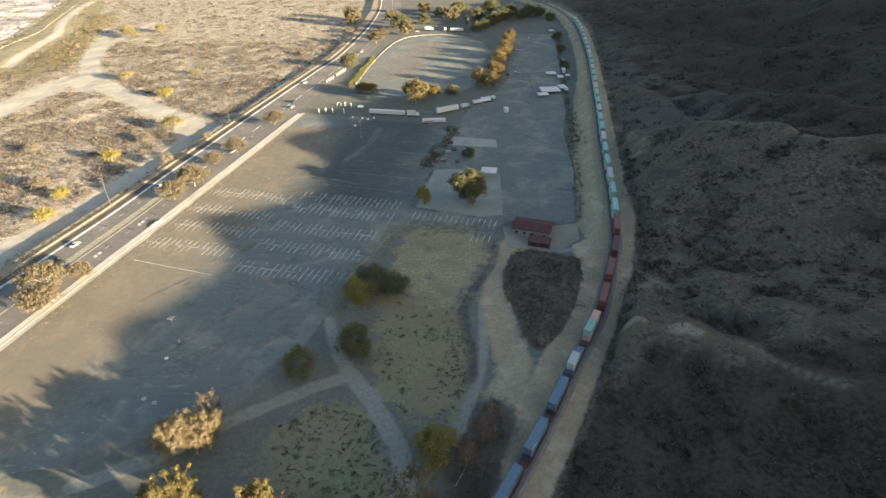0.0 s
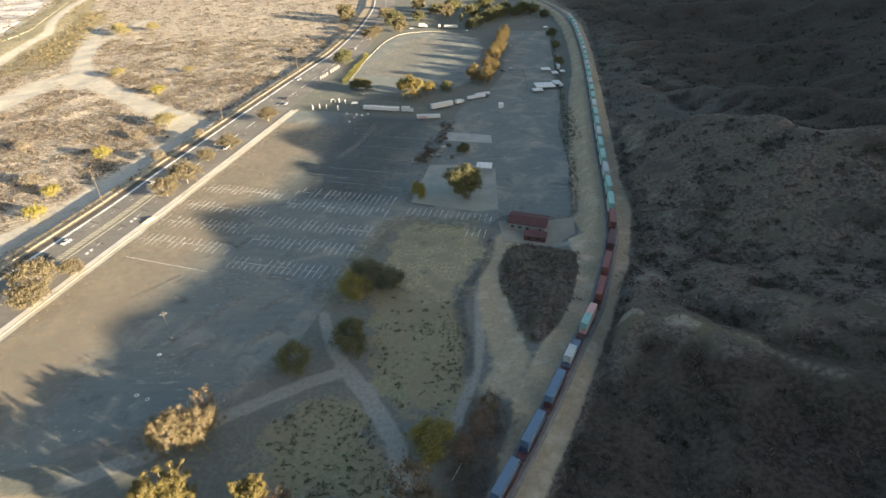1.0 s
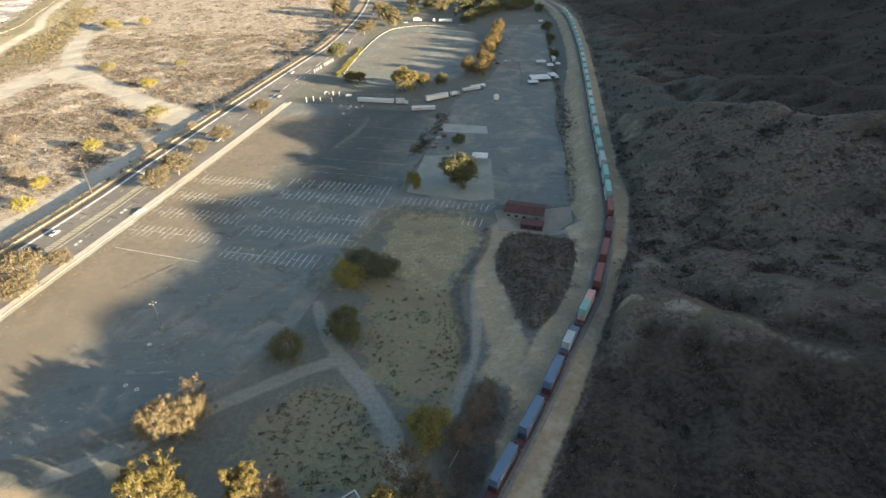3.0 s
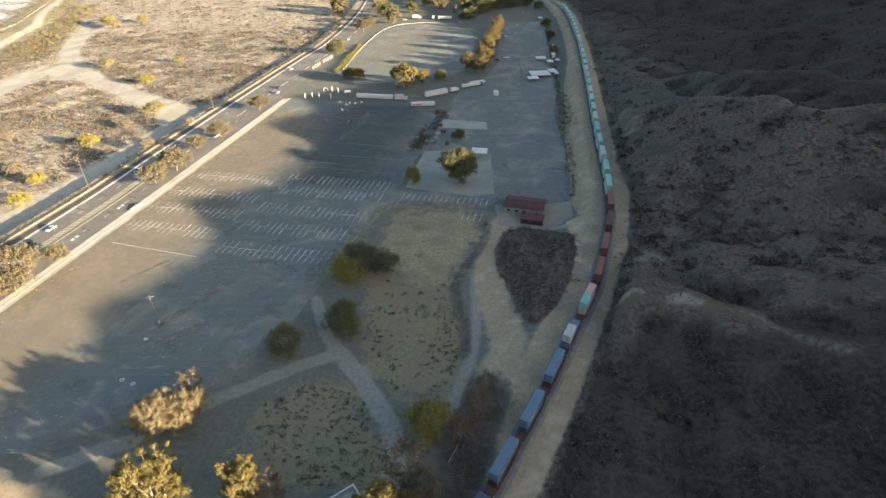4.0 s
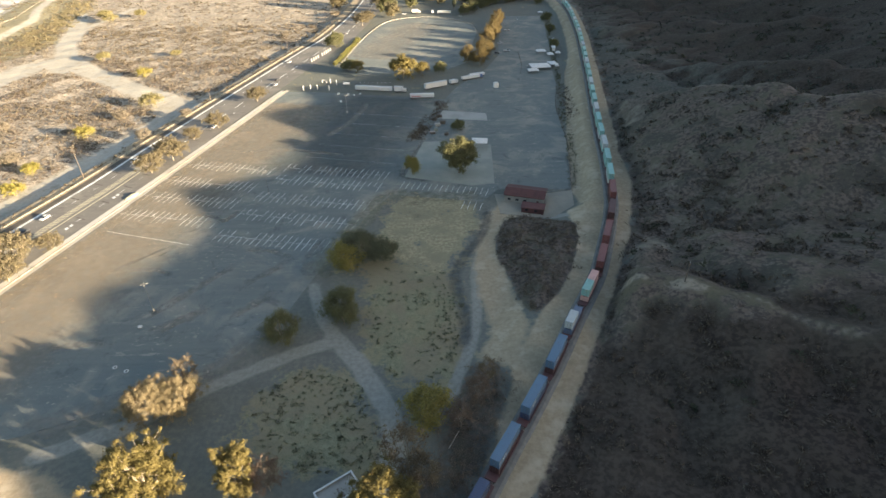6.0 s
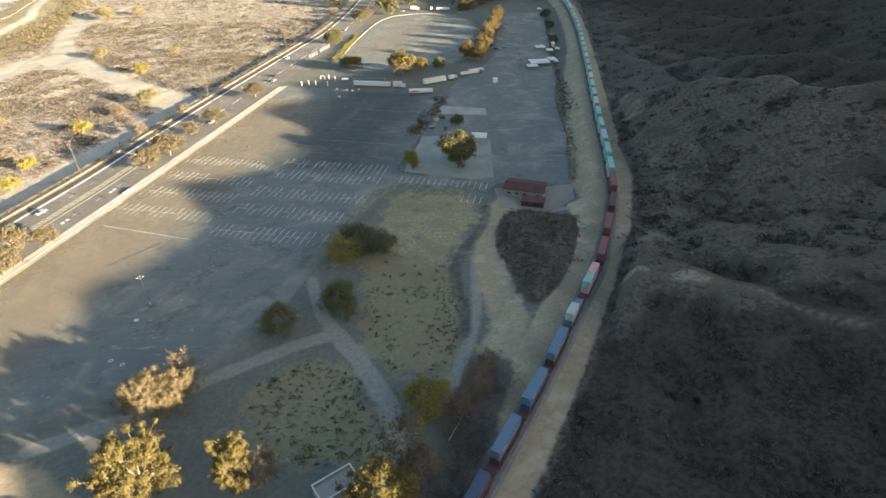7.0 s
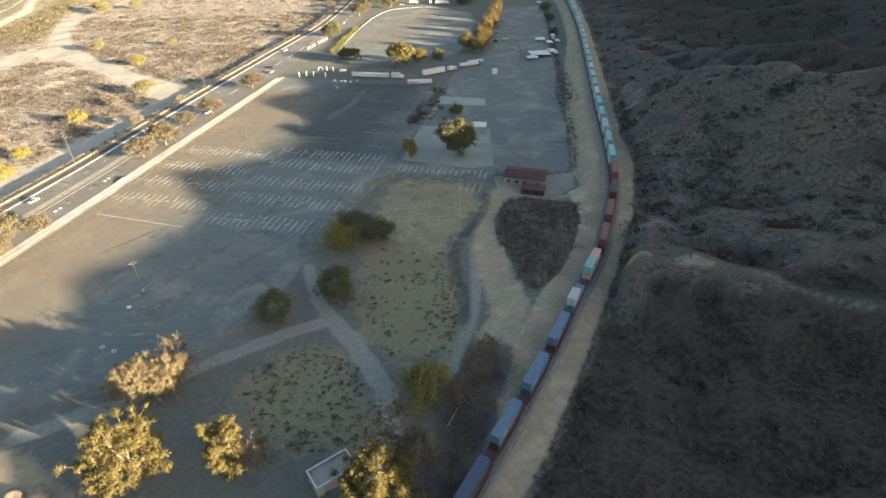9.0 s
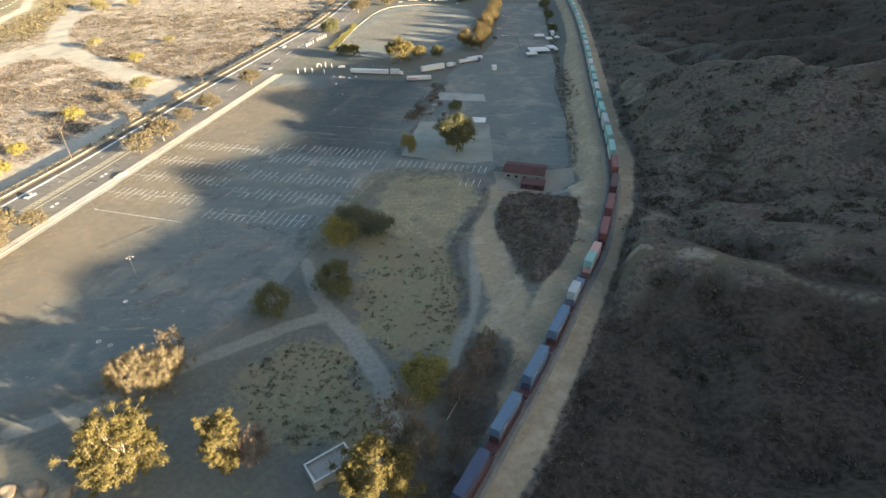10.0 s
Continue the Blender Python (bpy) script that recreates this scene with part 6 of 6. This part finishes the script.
for x, y, a, b, h, k, w in ((38.8, 384, 3.0, 3.0, 3.4, "white", "tall white square booth standing alone on asphalt"), (-2, 310, 3, 2.2, 1.6, "concrete", "pale grey crate in a pile by the slab"), (-4, 320, 2.4, 2.4, 1.8, "wood", "dark crate in a pile by the slab"), (-1, 325, 3, 2, 1.4, "wood", "dark crate in a pile by the slab"),
                            (-3, 303, 2.4, 1.8, 1.6, "slab", "grey crate in a pile by the slab"), (3, 296, 2.2, 2.2, 1.5, "wood", "dark crate behind the pad"), (-5, 298, 3.0, 1.6, 1.3, "steel", "steel crate behind the pad"),
                            (1, 314, 3.2, 2.0, 1.7, "wood", "dark crate in a pile by the slab"), (-97.7, 134, 1.2, 0.9, 0.6, "white", "small white box lying beside the lamp post"), (-70, 372, 1.5, 1.2, 1.0, "white", "small white box on asphalt"),
                            (-63, 370, 1.2, 1.2, 1.1, "white", "small white box on asphalt"), (-59, 368.5, 1.4, 1.0, 1.0, "white", "small white box on asphalt"), (-55, 371, 1.2, 1.0, 1.0, "white", "small white box on asphalt"), (-66, 356, 1.2, 1.2, 0.9, "white", "small white box on asphalt")):
    crate(x, y, a, b, h, k, w, random.uniform(-20, 20))

for k, (x, y) in enumerate(((-97.1, 116.3), (-93.0, 114.7))):
    ring = tagged(empty("concrete_ring", pose(x, y, 0.05)), "pale concrete ring lying on dark asphalt", "concrete ring", "rings on the asphalt")
    bm = bmesh.new()
    for i in range(14):
        a, b = math.tau * i / 14, math.tau * (i + 1) / 14
        tube(bm, (math.cos(a) * 0.55, math.sin(a) * 0.55, 0.15), (math.cos(b) * 0.55, math.sin(b) * 0.55, 0.15), 0.14, 0.14, 6)
    part("rim", bm, M["white"], ring)

# white panels round the fenced yard, the hedge along it and the boundary fences
YARD = [(-80, 452), (-73, 530), (-60, 603), (-40, 632), (0, 637), (30, 604), (36, 563)]
fence = tagged(empty("yard_fence"), "low white panel fence round the far yard", "fence", kind="")
line = spline(YARD, 5.0)
for p, q in zip(line[:-1], line[1:]):
    v = q - p
    a = math.degrees(math.atan2(v[1], v[0]))
    bm = box(bmesh.new(), 0.15, -0.06, 0.1, float(np.linalg.norm(v)) - 0.9, 0.06, 0.6, 0.02)
    bm.transform(pose(float(p[0]), float(p[1]), 0.0, 0, 0, a))
    part("panel", bm, M["concrete"], fence)
hedge = spline([(-82, 448), (-77, 495), (-74, 540)], 1.2)
hr = np.random.RandomState(4)
places = [(p[0] + hr.uniform(-2.2, 1.2) - 2, p[1] + hr.uniform(-0.8, 0.8), hr.uniform(1.2, 2.2), hr.uniform(1.6, 2.6)) for p in hedge for _ in range(2)]
scrub("hedge", places, 40, 0.26, M["mustard"], "yellow-green hedge along the yard fence", "hedge", 12)


def post_fence(name, pts, h, gap, word, material, rails=(0.5, 1.0)):
    top = tagged(empty(name), word, "fence")
    line = spline(pts, gap)
    zs = land(line[:, 0], line[:, 1])
    for p, zz in zip(line, zs):
        part("post", box(bmesh.new(), p[0] - 0.07, p[1] - 0.07, zz - 0.2, p[0] + 0.07, p[1] + 0.07, zz + h), material, top)
    for k in rails:
        bm = bmesh.new()
        for p, q, za, zb in zip(line[:-1], line[1:], zs[:-1], zs[1:]):
            tube(bm, (*p, za + h * k), (*q, zb + h * k), 0.05, 0.05, 4)
        part("rail", bm, material, top)


sheet("flood_channel", [(-489, 560), (-507, 640), (-538, 735), (-583, 866), (-640, 1000), (-900, 1000), (-900, 560)], -1.85, M["channel"], "broad pale concrete flood channel beyond the levee", "flood channel", thick=0.7)
bm = bmesh.new()
lw = spline([(-470, 560), (-476, 608), (-483, 665), (-504, 726), (-552, 864)], 12.0)
lz = land(lw[:, 0], lw[:, 1])
for p, q, za, zb in zip(lw[:-1], lw[1:], lz[:-1], lz[1:]):
    v = q - p
    piece = box(bmesh.new(), 0.0, -0.2, -0.5, float(np.linalg.norm(v)) - 3.0, 0.2, 0.45, 0.03)
    piece.transform(pose(float(p[0]), float(p[1]), float(za), 0, 0, math.degrees(math.atan2(v[1], v[0]))))
    tmp = bpy.data.meshes.new("tmp")
    piece.to_mesh(tmp)
    piece.free()
    bm.from_mesh(tmp)
    bpy.data.meshes.remove(tmp)
tagged(part("wall_levee", bm, M["wall"]), "long pale low wall on the far levee", "wall", kind="structure")
post_fence("chain_fence", [(-20, 247), (-14, 271), (-4, 315), (6, 359)], 1.8, 4.0, "dark wire fence beside the concrete pad", M["wood"])
post_fence("chain_fence", [(60, 227), (69, 284), (73, 340), (82, 386)], 1.8, 4.5, "dark wire fence along the lot's railway edge", M["wood"])
post_fence("chain_fence", [(66, 480), (64, 440), (60, 415)], 1.5, 4.0, "dark low fence across the far lot", M["wood"])
guard = tagged(empty("guard_rail"), "pale dusty guard rail on dark posts along the riverside", "guard rail")
gl = [along_road(y, -16.4)[:2] for y in np.arange(110, 640, 4.0)]
for p in gl:
    part("post", box(bmesh.new(), p[0] - 0.1, p[1] - 0.1, 0, p[0] + 0.1, p[1] + 0.1, 0.85), M["wood"], guard)
bm = bmesh.new()
for p, q in zip(gl[:-1], gl[1:]):
    for zz in (0.55, 0.75):
        tube(bm, (*p, zz), (*q, zz), 0.09, 0.09, 4)
part("beam", bm, M["wall"], guard, "pale dusty beam")
# painted arrows on the near lane
for y in (199, 228):
    x, yy, turn = along_road(y, 9.5)
    bm = bmesh.new()
    for dx in (-1.4, 1.4):
        q = [(-0.9 + dx * 0.9, -0.8), (0.7 + dx * 0.9, -0.8), (1.2 + dx * 0.9, 0.8), (-0.4 + dx * 0.9, 0.8)]
        bm.faces.new([bm.verts.new((a, b, 0.0)) for a, b in q])
    ob = tagged(part("lane_marks", bm, M["white"]), "pair of worn white lane marks", "road marking", kind="structure")
    ob.matrix_basis = pose(x, yy, 0.078, 0, 0, turn)


def boulder(x, y, s, seed):
    r = np.random.RandomState(seed)
    bm = bmesh.new()
    bmesh.ops.create_icosphere(bm, subdivisions=4, radius=1.0)
    for v in bm.verts:
        n = noise.noise(v.co * 1.3 + Vector((seed * 3.1, 0, 0))) * 0.32 + noise.noise(v.co * 3.7 + Vector((seed, 5, 0))) * 0.05
        v.co *= 1 + n
        v.co.x *= s * 1.2
        v.co.y *= s * 0.8
        v.co.z = max(v.co.z, -0.3) * s * 0.6
    ob = tagged(part("boulder", bm, M["rock"], smooth=True), "pale weathered sandstone boulder in low sun", "boulder")
    ob.matrix_basis = pose(x, y, land1(x, y), 0, 0, r.uniform(0, 360))


M["straw_heap"] = plain("yellow_sand", (0.44, 0.39, 0.26), (0.36, 0.32, 0.22), 0.5, 4.0, 0.95, bump=0.5)
M["rock"] = plain("sandstone", (0.25, 0.20, 0.145), (0.18, 0.145, 0.105), 0.6, 4.0, 0.95, bump=0.7)
for k, (x, y, s) in enumerate(((-93, 70.5, 2.2), (-87.5, 70.5, 2.6), (-81, 69.5, 2.4))):
    boulder(x, y, s, k + 1)
log = tagged(part("log", tube(bmesh.new(), (0.5, 85.5, 0.9), (3.6, 90.5, 2.6), 0.16, 0.08, 6), M["pale_bark"]), "bleached fallen log leaning in the thicket", "log")


def heap(x, y, a, b, h, material, word, seed):
    """A low uneven heap of loose stuff on the ground."""
    bm = bmesh.new()
    bmesh.ops.create_grid(bm, x_segments=14, y_segments=10, size=1.0)
    for v in bm.verts:
        d = math.hypot(v.co.x, v.co.y)
        lump = 1 + 0.5 * noise.noise(v.co * 2.3 + Vector((seed, 0, 0)))
        v.co = Vector((v.co.x * a, v.co.y * b, max(0.0, 1 - d * d) * h * lump - 0.02))
    ob = tagged(part("sand_heap", bm, M[material], smooth=True), word, "heap")
    ob.matrix_basis = pose(x, y, 0.07, 0, 0, 70)


heap(-142.9, 224.9, 4.5, 2.0, 1.0, "straw_heap", "pale yellow heap of sand against the low wall", 2)

for k in range(9):
    post = tagged(empty("bollard", pose(-60.8 + 3.07 * k, 394.9 + -0.12 * k, 0.05)), "short white-topped bollard behind a long trailer", "bollard", "bollards at the lot's edge")
    part("shaft", tube(bmesh.new(), (0, 0, 0), (0, 0, 1.0), 0.16, 0.16, 8), M["black"], post)
    part("cap", tube(bmesh.new(), (0, 0, 1.0), (0, 0, 1.35), 0.24, 0.18, 8), M["white"], post)
